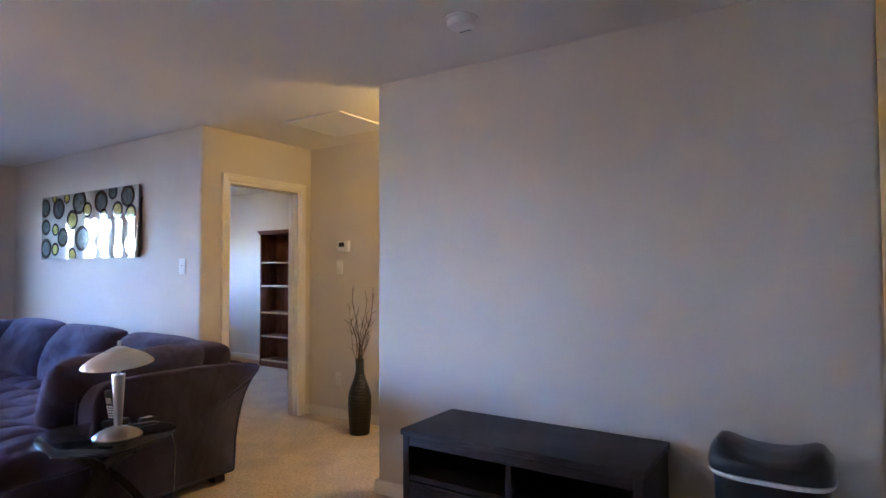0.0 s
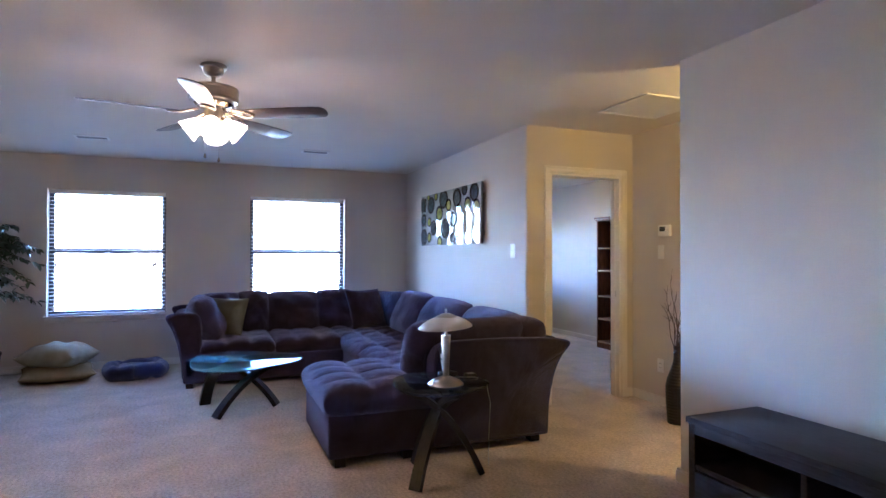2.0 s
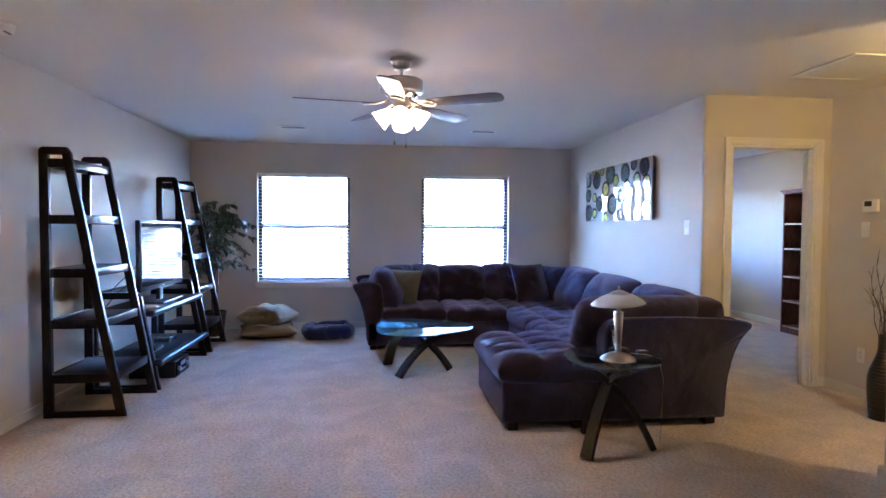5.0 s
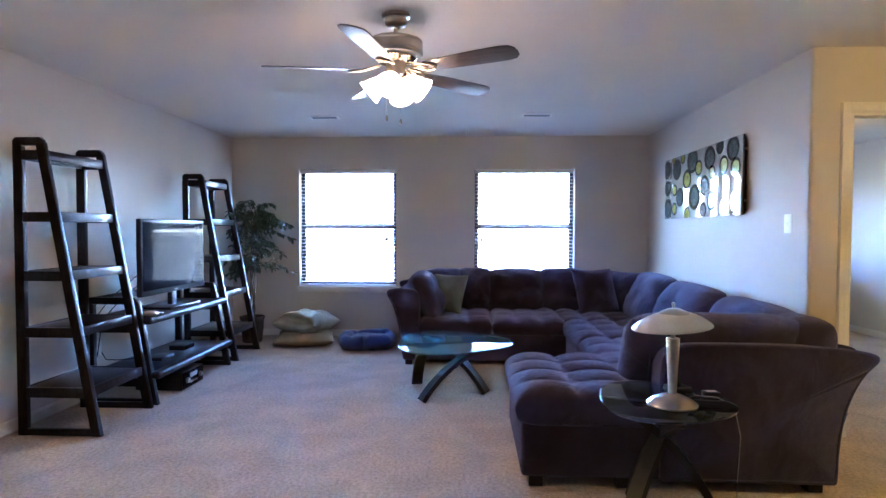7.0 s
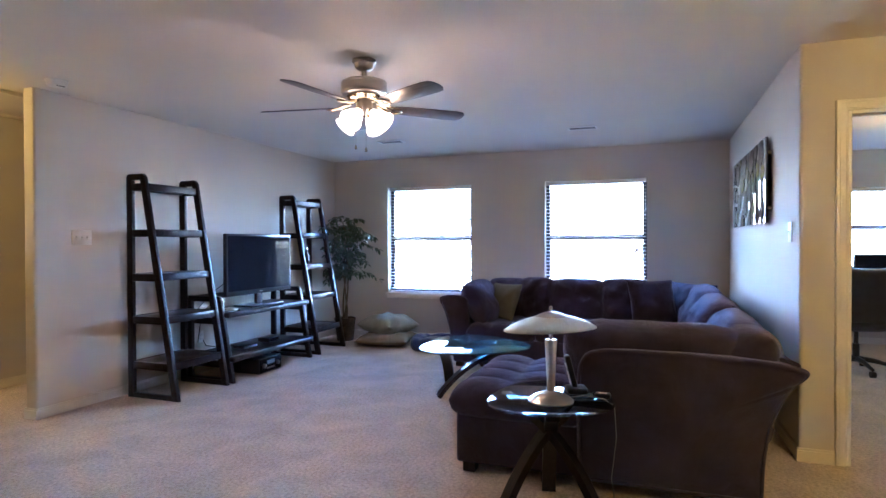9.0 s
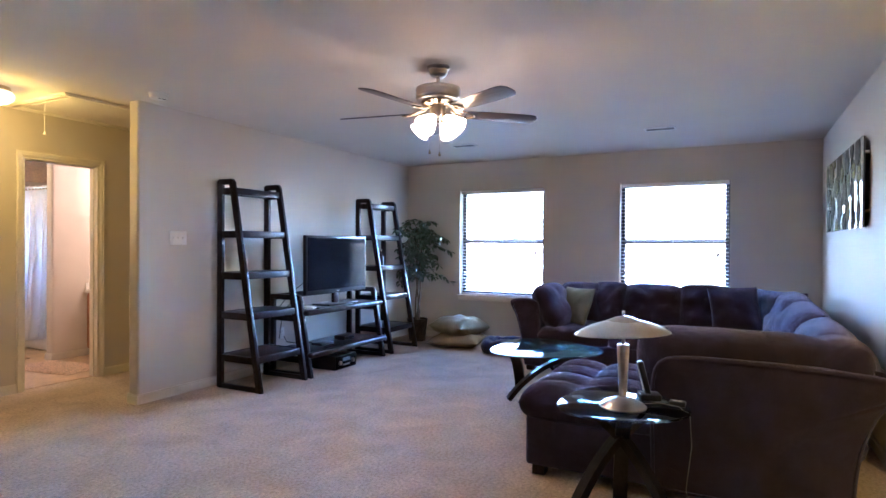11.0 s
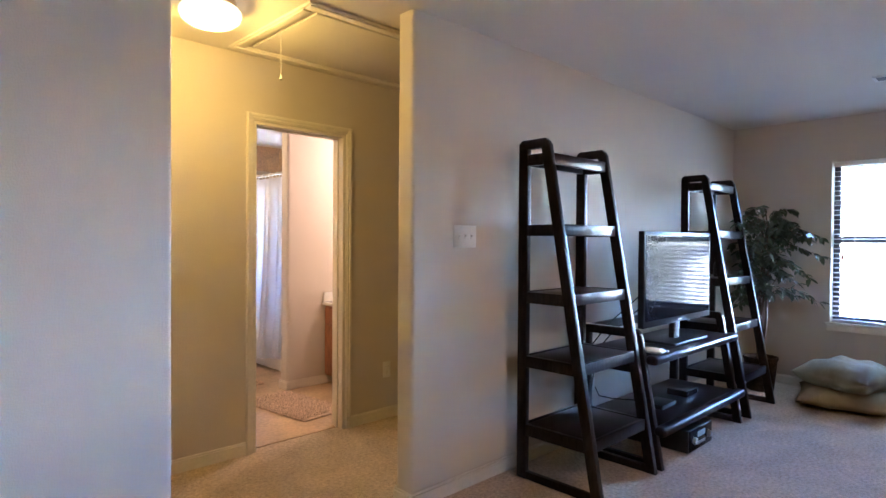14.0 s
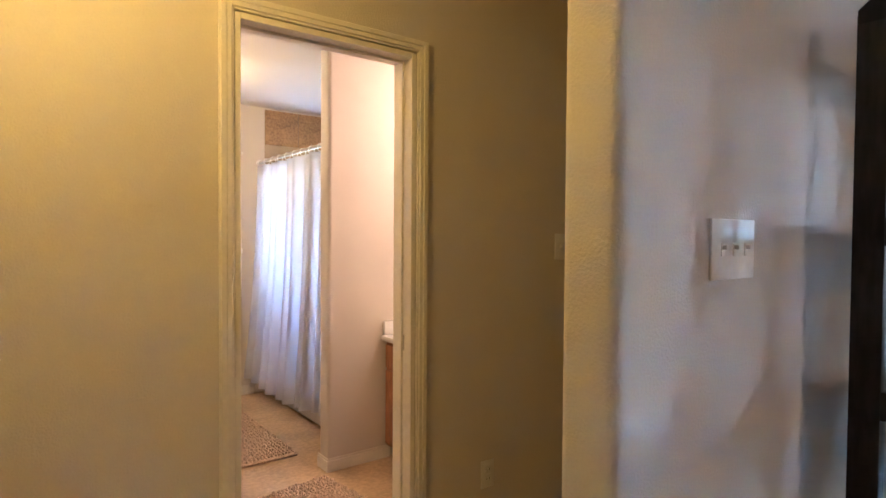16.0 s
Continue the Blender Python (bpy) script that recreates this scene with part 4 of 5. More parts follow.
# ---- ceiling fan ----
fan = thing("ceiling_fan", 3.92, 2.545, H, "brushed nickel five-blade ceiling fan with four lit tulip shades", "ceiling fan")
part("canopy", lathe([(0, 0), (0.074, 0), (0.075, -0.014), (0.072, -0.018), (0.060, -0.022), (0.059, -0.042), (0.052, -0.056), (0.030, -0.068), (0.020, -0.070), (0, -0.07)], 36), NICKEL, fan)
part("downrod", lathe([(0, -0.065), (0.013, -0.065), (0.013, -0.138), (0, -0.138)], 16), NICKEL, fan)
part("motor", lathe([(0, -0.130), (0.06, -0.131), (0.130, -0.134), (0.142, -0.140), (0.145, -0.148), (0.145, -0.154), (0.143, -0.156), (0.143, -0.196), (0.145, -0.198), (0.145, -0.206), (0.136, -0.218), (0.10, -0.226), (0, -0.226)], 48), NICKEL, fan)
part("ring_ornament", lathe([(0.10, -0.222), (0.112, -0.232), (0.098, -0.248), (0.070, -0.255), (0.06, -0.24)], 40), BRASS, fan)
part("switch_housing", lathe([(0, -0.25), (0.048, -0.25), (0.052, -0.262), (0.052, -0.315), (0.040, -0.335), (0, -0.338)], 32), NICKEL, fan)
blade_shape = [(0.19, -0.045), (0.30, -0.058), (0.50, -0.066), (0.62, -0.068), (0.668, -0.060), (0.690, -0.035), (0.695, 0.0), (0.690, 0.035), (0.668, 0.060), (0.62, 0.068), (0.50, 0.066), (0.30, 0.058), (0.19, 0.045)]
for k in range(5):
    a = -81 + 72 * k
    bl = part("blade", prism(blade_shape, -0.003, 0.003, "z", 0.001), BLADE, fan, "dark glossy veneered blade")
    bl.matrix_basis = pose(0, 0, -0.293, 0, 0, a) @ pose(0, 0, 0, -12, 0, 0)
    ir = bmesh.new()
    for s in (1, -1):
        tube([(0.085, 0.012 * s, 0.022), (0.13, 0.030 * s, 0.010), (0.18, 0.040 * s, -0.004), (0.225, 0.030 * s, -0.008), (0.25, 0.0, -0.008)], 0.0065, 8, ir)
    tube([(0.10, 0, 0.022), (0.15, 0, 0.006), (0.20, 0, -0.006)], 0.006, 8, ir)
    part("blade_iron", ir, BRASS, bl, "polished scroll blade bracket", 180)
for k in range(4):
    a = -6 + 90 * k
    tilt = 52
    prof = [(0.022, 0), (0.026, -0.012), (0.038, -0.036), (0.053, -0.071), (0.059, -0.098), (0.071, -0.124), (0.068, -0.124), (0.055, -0.097), (0.049, -0.070), (0.035, -0.035), (0.0, -0.012)]
    m = pose(0, 0, -0.330, 0, 0, a) @ pose(0.052, 0, 0, 0, -tilt, 0)
    sh = part("shade", lathe(prof, 28), SHADE, fan, "lit opal tulip glass shade", 180)
    sh.matrix_basis = m
    so = part("socket", lathe([(0, 0.02), (0.020, 0.02), (0.025, 0.0), (0.024, -0.010), (0, -0.010)], 20), BRASS, fan)
    so.matrix_basis = m
for x, y, z in ((0.03, -0.045, 0.555), (0.035, 0.03, 0.575)):
    part("pull_chain", tube([(x, y, -0.33), (x, y, -z + 0.02)], 0.0013, 5), NICKEL, fan)
    part("chain_pull", lathe([(0, 0.0), (0.004, -0.002), (0.008, -0.020), (0.006, -0.028), (0, -0.03)], 12, at=(x, y, -z + 0.022)), BRASS, fan)


# ---- ceiling fixtures ----
def ceiling_vent(x, y, w, d, slats, side, label):
    """A louvred register; the louvres open towards one side (+1/-1 along y), or evenly (0)."""
    v = thing("ceiling_vent", x, y, H, label, "vent", "ceiling vents")
    # shade inside the duct is the sheet's dark colour; return grille's sheet is pale
    part("backing", B(-w / 2 + 0.012, w / 2 - 0.012, -d / 2 + 0.012, d / 2 - 0.012, -0.004, -0.001), VENTBACK if side else PLASTIC, v)
    for x0, x1, y0, y1 in ((-w / 2, w / 2, -d / 2, -d / 2 + 0.018), (-w / 2, w / 2, d / 2 - 0.018, d / 2), (-w / 2, -w / 2 + 0.018, -d / 2 + 0.018, d / 2 - 0.018), (w / 2 - 0.018, w / 2, -d / 2 + 0.018, d / 2 - 0.018)):
        part("frame_edge", B(x0, x1, y0, y1, -0.012, -0.001, 0.002), PLASTIC, v)
    thin = mesh_of("slat", B(-w / 2 + 0.018, w / 2 - 0.018, -0.0025, 0.0025, -0.010, -0.004), VENTGREY if side else PLASTIC, 30)
    wide = mesh_of("slat", B(-w / 2 + 0.018, w / 2 - 0.018, -0.0075, 0.0075, -0.009, -0.006), VENTGREY if side else PLASTIC, 30)
    for k in range(slats):
        f = (k + 0.5) / slats
        s = new("slat", thin if side and (f if side > 0 else 1 - f) > 0.6 else wide)
        s.parent = v
        s.location = (0, -d / 2 + 0.018 + (d - 0.036) * f, 0)
    return v


ceiling_vent(1.24, 1.47, 0.15, 0.29, 15, 1, "white louvred ceiling air vent")
ceiling_vent(1.27, 3.59, 0.15, 0.29, 15, -1, "white louvred ceiling air vent")
ceiling_vent(4.17, 5.62, 0.56, 0.56, 26, 0, "large white return-air grille in the hallway ceiling")

for x, y, lab in ((5.93, 4.535, "round white smoke detector on the ceiling"), (4.29, 0.325, "round white smoke detector above the shelf wall")):
    s = thing("smoke_detector", x, y, H, lab, "smoke detector", "smoke detectors")
    part("base", lathe([(0, -0.001), (0.072, -0.001), (0.072, -0.012), (0, -0.012)], 36), PLASTIC, s)
    part("body", lathe([(0.064, -0.012), (0.066, -0.030), (0.058, -0.042), (0.03, -0.046), (0, -0.046)], 36), PLASTIC, s)
    part("slots", join(*[B(-0.03 + 0.01 * k, -0.026 + 0.01 * k, 0.028, 0.045, -0.0462, -0.040) for k in range(6)]), BLACKPL, s)


def dome_light(x, y, label, power=0.36, r=0.14, tone=(1.0, 0.61, 0.115)):
    d = thing("dome_light", x, y, H, label, "ceiling light", "flush dome lights")
    part("pan", lathe([(0, -0.001), (r * 0.80, -0.001), (r * 0.82, -0.006), (r * 0.82, -0.030), (r * 0.78, -0.034), (0, -0.034)], 40), BRASS, d)
    g = part("diffuser", lathe([(r * 0.79, -0.0345), (r * 0.90, -0.038), (r * 0.98, -0.052), (r, -0.068), (r * 0.93, -0.092), (r * 0.72, -0.113), (r * 0.40, -0.126), (0, -0.130)], 40), DOME, d, "glowing opal glass dome", 180)
    bulb(x, y, H - 0.19, 0.06, power, tone)
    return d


dome_light(4.97, -0.60, "glowing opal dome light on the corridor ceiling")
dome_light(5.45, 5.66, "glowing opal dome light on the hallway ceiling", 0.68)
dome_light(4.20, -3.35, "glowing opal dome light on the bathroom ceiling", 0.55, tone=(1.0, 0.68, 0.30))
dome_light(0.70, 6.54, "glowing opal dome light on the office ceiling", 0.20)
for k in range(4):
    a = radians(-6 + 90 * k)
    bulb(3.92 + 0.150 * math.cos(a), 2.545 + 0.150 * math.sin(a), 2.035, 0.045, 0.09, (1.0, 0.57, 0.25))

# ---- attic hatch ----
hatch = thing("attic_hatch", 3.98, -0.70, H, "beige attic hatch panel with painted trim and a pull cord", "hatch")
for x0, x1, y0, y1 in ((-0.70, 0.66, -0.46, -0.39), (-0.70, 0.66, 0.36, 0.43), (-0.70, -0.63, -0.39, 0.36), (0.59, 0.66, -0.39, 0.36)):
    part("trim_strip", join(B(x0, x1, y0, y1, -0.014, -0.001, 0.003), B(x0 + 0.012, x1 - 0.012, y0 + 0.012, y1 - 0.012, -0.022, -0.013, 0.003)), TRIM, hatch)
part("panel", B(-0.60, 0.56, -0.36, 0.33, -0.012, -0.001, 0.002), CEIL, hatch)
part("pull_cord", tube([(0.585, 0.022, -0.012), (0.588, 0.024, -0.15), (0.585, 0.022, -0.25)], 0.002, 6), PLASTIC, hatch)
part("cord_knob", lathe([(0, 0), (0.004, -0.002), (0.009, -0.028), (0, -0.032)], 12, at=(0.585, 0.022, -0.248)), PLASTIC, hatch)


# ---- switches and sockets ----
def plate(name, x, y, z, w, h, turn, label, category, toggles=0, sockets=0):
    """A wall plate whose face looks along -y before turning."""
    p = thing(name, x, y, z, label, category, turn=turn)
    part("cover", B(-w / 2, w / 2, -0.006, -0.0005, -h / 2, h / 2, 0.0025), PLASTIC, p)
    for k in range(toggles):
        tx = (k - (toggles - 1) / 2) * 0.046
        part("toggle", join(B(tx - 0.006, tx + 0.006, -0.008, -0.005, -0.013, 0.013, 0.001), B(tx - 0.004, tx + 0.004, -0.017, -0.007, 0.0, 0.009, 0.002)), PLASTIC, p)
    for k in range(sockets):
        tz = (k - 0.5) * 0.04
        s = part("socket", B(-0.016, 0.016, -0.008, -0.005, tz - 0.013, tz + 0.013, 0.003), PLASTIC, p)
        part("slots", join(B(-0.008, -0.006, -0.0085, -0.0075, tz - 0.004, tz + 0.005), B(0.006, 0.008, -0.0085, -0.0075, tz - 0.004, tz + 0.005)), BLACKPL, s)
    return p


plate("light_switch", 3.045, 5.06, 1.35, 0.085, 0.125, 0, "white single light switch plate on the wall", "switch", 1)
plate("light_switch", 3.865, 0, 1.342, 0.17, 0.118, 180, "white three-toggle switch plate beside the shelf", "switch", 3)
plate("light_switch", 2.96, -1.24, 1.315, 0.075, 0.12, 180, "white light switch plate on the corridor wall", "switch", 1)
plate("light_switch", 3.65, 6.20, 1.34, 0.075, 0.12, 0, "white switch plate under the thermostat", "switch", 1)
plate("wall_socket", 3.40, -1.24, 0.36, 0.072, 0.118, 180, "white wall socket low on the corridor wall", "socket", 0, 2)
plate("wall_socket", 3.64, 6.20, 0.345, 0.072, 0.118, 0, "white wall socket low on the hallway wall", "socket", 0, 2)
plate("wall_socket", 2.60, 0, 0.36, 0.072, 0.118, 180, "white wall socket behind the television stand", "socket", 0, 2)
th = thing("thermostat", 3.705, 6.20, 1.525, "white wall thermostat with a small dark display", "thermostat")
part("body", B(-0.068, 0.068, -0.028, -0.001, -0.048, 0.048, 0.005), PLASTIC, th)
part("display", B(-0.045, 0.02, -0.0295, -0.0275, -0.005, 0.035), BLACKPL, th)

# ---- hallway vase ----
vase = thing("floor_vase", 4.12, 5.93, 0, "tall black ribbed floor vase on the carpet", "vase")
prof = [(0, 0.001)]
for k in range(121):
    s = k / 120
    z = 0.60 * s
    r = 0.078 + 0.016 * math.sin(min(1, s / 0.45) * math.pi / 2) if s < 0.45 else 0.034 + 0.060 * (0.5 + 0.5 * math.cos(math.pi * min(1, (s - 0.45) / 0.42)))
    prof.append((r + 0.0028 * math.sin(k / 120 * 2 * math.pi * 26), z + 0.001))
prof += [(0.028, 0.60), (0.026, 0.45), (0, 0.44)]
part("body", lathe(prof, 32), VASE, vase, smooth=180)
twigs = thing("dried_twigs", 4.12, 5.93, 0.45, "bundle of curly dried twigs standing in the vase", "twigs")
rng = random.Random(11)
for k in range(11):
    a, lean, hgt = rng.uniform(0, 6.28), rng.uniform(0.03, 0.17), rng.uniform(0.42, 0.78)
    pts, px, py = [], rng.uniform(-0.012, 0.012), rng.uniform(-0.012, 0.012)
    ph = rng.uniform(0, 6.28)
    for i in range(15):
        s = i / 14
        wob = 0.018 * s
        pts.append((px + lean * math.cos(a) * s ** 1.5 + wob * math.sin(9 * s + ph), py + lean * math.sin(a) * s ** 1.5 + wob * math.cos(8 * s + ph), 0.0 + hgt * s))
    bm = tube(pts, [0.0042 * (1 - 0.75 * i / 14) for i in range(15)], 6)
    for j in (6, 8, 10, 12):
        q = Vector(pts[j])
        d = Vector((rng.uniform(-1, 1), rng.uniform(-1, 1), 0.9)).normalized() * rng.uniform(0.05, 0.13)
        tube([q, q + d * 0.5 + Vector((0.01, 0, 0)), q + d], [0.0022, 0.0017, 0.001], 5, bm)
    part("twig", bm, TWIG, twigs, smooth=180)

# ---- cabinet and bin ----
cab = thing("media_cabinet", 6.12, 4.80, 0, "low dark brown media cabinet with open slots against the wall", "cabinet")
CW, CD, CH = 1.12, 0.46, 0.57
part("top", B(-CW / 2, CW / 2, -CD / 2, CD / 2, CH - 0.028, CH, 0.003), ESPRESSO, cab)
for x in (-CW / 2 + 0.006, CW / 2 - 0.042):
    part("side_panel", B(x, x + 0.036, -CD / 2 + 0.012, CD / 2 - 0.005, 0.0, CH - 0.0285, 0.003), ESPRESSO, cab)
part("back_panel", B(-CW / 2 + 0.043, CW / 2 - 0.043, CD / 2 - 0.02, CD / 2 - 0.008, 0.02, CH - 0.03), ESPRESSO, cab)
part("rail", B(-CW / 2 + 0.043, CW / 2 - 0.043, -CD / 2 + 0.012, -CD / 2 + 0.03, CH - 0.075, CH - 0.029, 0.002), ESPRESSO, cab)
part("shelf", B(-CW / 2 + 0.043, CW / 2 - 0.043, -CD / 2 + 0.015, CD / 2 - 0.021, CH - 0.235, CH - 0.21, 0.002), ESPRESSO, cab)
part("divider", B(-0.012, 0.012, -CD / 2 + 0.014, CD / 2 - 0.022, CH - 0.21, CH - 0.076, 0.002), ESPRESSO, cab)
part("bottom_panel", B(-CW / 2 + 0.043, CW / 2 - 0.043, -CD / 2 + 0.02, CD / 2 - 0.021, 0.05, 0.07), ESPRESSO, cab)
for s in (-1, 1):
    dr = part("drawer_front", B(min(s * 0.003, s * (CW / 2 - 0.046)), max(s * 0.003, s * (CW / 2 - 0.046)), -CD / 2 + 0.006, -CD / 2 + 0.024, 0.075, CH - 0.24, 0.002), ESPRESSO, cab)
    part("knob", lathe([(0, 0), (0.008, 0), (0.008, 0.012), (0.016, 0.018), (0.014, 0.026), (0, 0.028)], 18), NICKEL, dr).matrix_basis = pose(s * 0.26, -CD / 2 + 0.006, 0.22, 90, 0, 0)

bin_ = thing("trash_bin", 7.075, 4.80, 0, "black plastic kitchen bin with a saddle lid and white liner", "trash bin")


def slab_ring(w, d, z, p=3.4, n=40, sag=0.0):
    out = []
    for k in range(n):
        a = 2 * math.pi * k / n
        c, s = math.cos(a), math.sin(a)
        u, v = math.copysign(abs(c) ** (2 / p), c), math.copysign(abs(s) ** (2 / p), s)
        out.append((w / 2 * u, d / 2 * v, z + sag * (u * u - 0.5)))
    return out


def loft(rings, close=True):
    bm = bmesh.new()
    vs = [[bm.verts.new(p) for p in r] for r in rings]
    n = len(vs[0])
    for a, b in zip(vs, vs[1:]):
        for i in range(n):
            bm.faces.new((a[i], a[(i + 1) % n], b[(i + 1) % n], b[i]))
    if close:
        bm.faces.new(vs[0][::-1]), bm.faces.new(vs[-1])
    bmesh.ops.recalc_face_normals(bm, faces=bm.faces)
    return bm


part("body", loft([slab_ring(0.30, 0.24, 0.002), slab_ring(0.31, 0.25, 0.02), slab_ring(0.375, 0.30, 0.597)]), BLACKPL, bin_)
part("liner", loft([slab_ring(0.390, 0.318, 0.580), slab_ring(0.402, 0.331, 0.588), slab_ring(0.404, 0.333, 0.598), slab_ring(0.385, 0.31, 0.599)], False), BAG, bin_, "white plastic bin liner edge")
part("lid", loft([slab_ring(0.40, 0.33, 0.600), slab_ring(0.405, 0.335, 0.622), slab_ring(0.39, 0.32, 0.652, sag=0.015), slab_ring(0.34, 0.27, 0.672, sag=0.045), slab_ring(0.30, 0.22, 0.675, sag=0.05), slab_ring(0.15, 0.10, 0.661, sag=0.012), slab_ring(0.02, 0.02, 0.656, sag=0.0)]), BLACKPL, bin_, "glossy black dipped lid")

# ---- office seen through the door ----
bk = thing("bookcase", 1.10, 7.80, 0, "tall red-brown bookcase with empty pale-edged shelves", "bookcase")
for x in (-0.30, 0.28):
    part("side_panel", B(x, x + 0.022, -0.14, 0.14, 0.0, 1.80, 0.002), CHERRY, bk)
part("back_panel", B(-0.277, 0.279, 0.125, 0.138, 0.03, 1.80), CHERRY, bk)
part("cornice", join(B(-0.315, 0.317, -0.155, 0.142, 1.80, 1.825, 0.004), B(-0.33, 0.332, -0.17, 0.145, 1.825, 1.85, 0.006)), CHERRY, bk, "stepped wooden cornice")
part("plinth", B(-0.277, 0.279, -0.138, 0.12, 0.0, 0.075, 0.002), CHERRY, bk)
for z in (0.095, 0.42, 0.74, 1.10, 1.42):
    sf = part("shelf", B(-0.277, 0.279, -0.13, 0.124, z - 0.02, z), CHERRY, bk)
    part("shelf_edge", B(-0.277, 0.279, -0.1345, -0.1305, z - 0.021, z + 0.001), SHELFEDGE, sf, "pale shelf edge")

chair = thing("office_chair", 0.40, 6.15, 0, "black leather swivel office chair with armrests", "office chair", turn=-82)
part("backrest", cushion(0.52, 0.58, 0.07, 3.5, 2.2, (1, 3), 0.15, m=pose(0, 0.24, 0.765, 80, 0, 0)), LEATHER, chair, smooth=180)
part("seat", cushion(0.54, 0.52, 0.07, 4, 2.2, (2, 2), 0.12, m=pose(0, 0, 0.48)), LEATHER, chair, smooth=180)
part("gas_column", lathe([(0, 0.10), (0.03, 0.10), (0.03, 0.28), (0.02, 0.28), (0.02, 0.42), (0, 0.42)], 18), BLACKPL, chair)
for s in (-1, 1):
    part("armrest", tube([(0.24 * s, 0.05, 0.44), (0.31 * s, 0.04, 0.50), (0.31 * s, -0.02, 0.66), (0.31 * s, -0.16, 0.68), (0.31 * s, 0.16, 0.69)], 0.022, 10), BLACKPL, chair, smooth=180)
for k in range(5):
    a = radians(72 * k + 20)
    lg = part("base_arm", tube([(0, 0, 0.13), (0.15 * math.cos(a), 0.15 * math.sin(a), 0.115), (0.30 * math.cos(a), 0.30 * math.sin(a), 0.075)], [0.03, 0.024, 0.016], 8), BLACKPL, chair)
    part("caster", lathe([(0, -0.022), (0.03, -0.02), (0.03, 0.02), (0, 0.022)], 16), BLACKPL, lg).matrix_basis = pose(0.30 * math.cos(a), 0.30 * math.sin(a), 0.032, 90, 0, 72 * k + 20)

ft = thing("folding_table", -1.05, 6.95, 0, "dark folding table with bent metal legs under the office window", "table")
part("top", B(-0.36, 0.36, -0.80, 0.80, 0.715, 0.735, 0.004), ESPRESSO, ft)
part("apron", join(B(-0.33, -0.31, -0.74, 0.74, 0.675, 0.715), B(0.31, 0.33, -0.74, 0.74, 0.675, 0.715), B(-0.31, 0.31, -0.74, -0.72, 0.675, 0.715), B(-0.31, 0.31, 0.72, 0.74, 0.675, 0.715)), ESPRESSO, ft)
for s in (-1, 1):
    for x in (-0.26, 0.26):
        part("leg", tube([(x * 0.62, 0.64 * s, 0.715), (x * 0.62, 0.64 * s, 0.20), (x * 0.66, 0.64 * s, 0.165), (x * 0.90, 0.64 * s, 0.135), (x, 0.64 * s, 0.10), (x, 0.64 * s, 0.002)], 0.014, 10), ESPRESSO, ft)
    part("stretcher", tube([(-0.16, 0.64 * s, 0.185), (0.16, 0.64 * s, 0.185)], 0.010, 8), ESPRESSO, ft)
    part("brace", join(tube([(0.0, 0.22 * s, 0.71), (0.0, 0.50 * s, 0.55)], 0.008, 8), tube([(0.0, 0.50 * s, 0.55), (-0.16, 0.64 * s, 0.46)], 0.007, 8), tube([(0.0, 0.50 * s, 0.55), (0.16, 0.64 * s, 0.46)], 0.007, 8)), ESPRESSO, ft)
mon = thing("computer_monitor", -1.12, 6.80, 0.735, "black computer monitor on the office table", "monitor")
part("panel", B(-0.02, 0.02, -0.25, 0.25, 0.09, 0.40, 0.004), BLACKPL, mon)
part("screen", B(0.0202, 0.0215, -0.235, 0.235, 0.105, 0.385), SCREEN, mon)
part("stand", join(B(-0.03, 0.0, -0.03, 0.03, 0.008, 0.12, 0.004), B(-0.09, 0.09, -0.11, 0.11, 0.001, 0.012, 0.003)), BLACKPL, mon)

lap = thing("laptop", -1.02, 7.27, 0.735, "closed dark laptop lying on the folding table", "laptop")
part("base", B(-0.13, 0.13, -0.18, 0.18, 0.001, 0.018, 0.006), BLACKPL, lap)
part("lid", B(-0.13, 0.128, -0.18, 0.18, 0.0195, 0.030, 0.005), BLACKPL, lap)

# ---- bathroom seen through the door ----
van = thing("vanity_cabinet", 2.76, -1.92, 0, "red-brown wooden bathroom vanity cabinet", "vanity")
part("body", B(-0.36, 0.41, -0.505, 0.545, 0.08, 0.72, 0.003), OAKRED, van)
part("toe_kick", B(-0.36, 0.33, -0.505, 0.545, 0.005, 0.08), OAKRED, van)
for y0, y1 in ((-0.49, -0.18), (-0.165, 0.165), (0.18, 0.525)):
    part("drawer_front", B(0.41, 0.428, y0, y1, 0.56, 0.70, 0.004), OAKRED, van)
    dd = part("cabinet_door", B(0.41, 0.428, y0, y1, 0.10, 0.545, 0.004), OAKRED, van)
    part("door_panel", B(0.428, 0.434, y0 + 0.05, y1 - 0.05, 0.15, 0.495, 0.003), OAKRED, dd)
ct = part("countertop", B(-0.36, 0.452, -0.508, 0.55, 0.721, 0.756, 0.012, seg=3), PORCELAIN, van, "white moulded countertop")
part("side_splash", B(-0.36, 0.435, -0.509, -0.488, 0.757, 0.84, 0.004), PORCELAIN, ct)
part("back_splash", B(-0.36, -0.338, -0.487, 0.55, 0.757, 0.84, 0.004), PORCELAIN, ct)

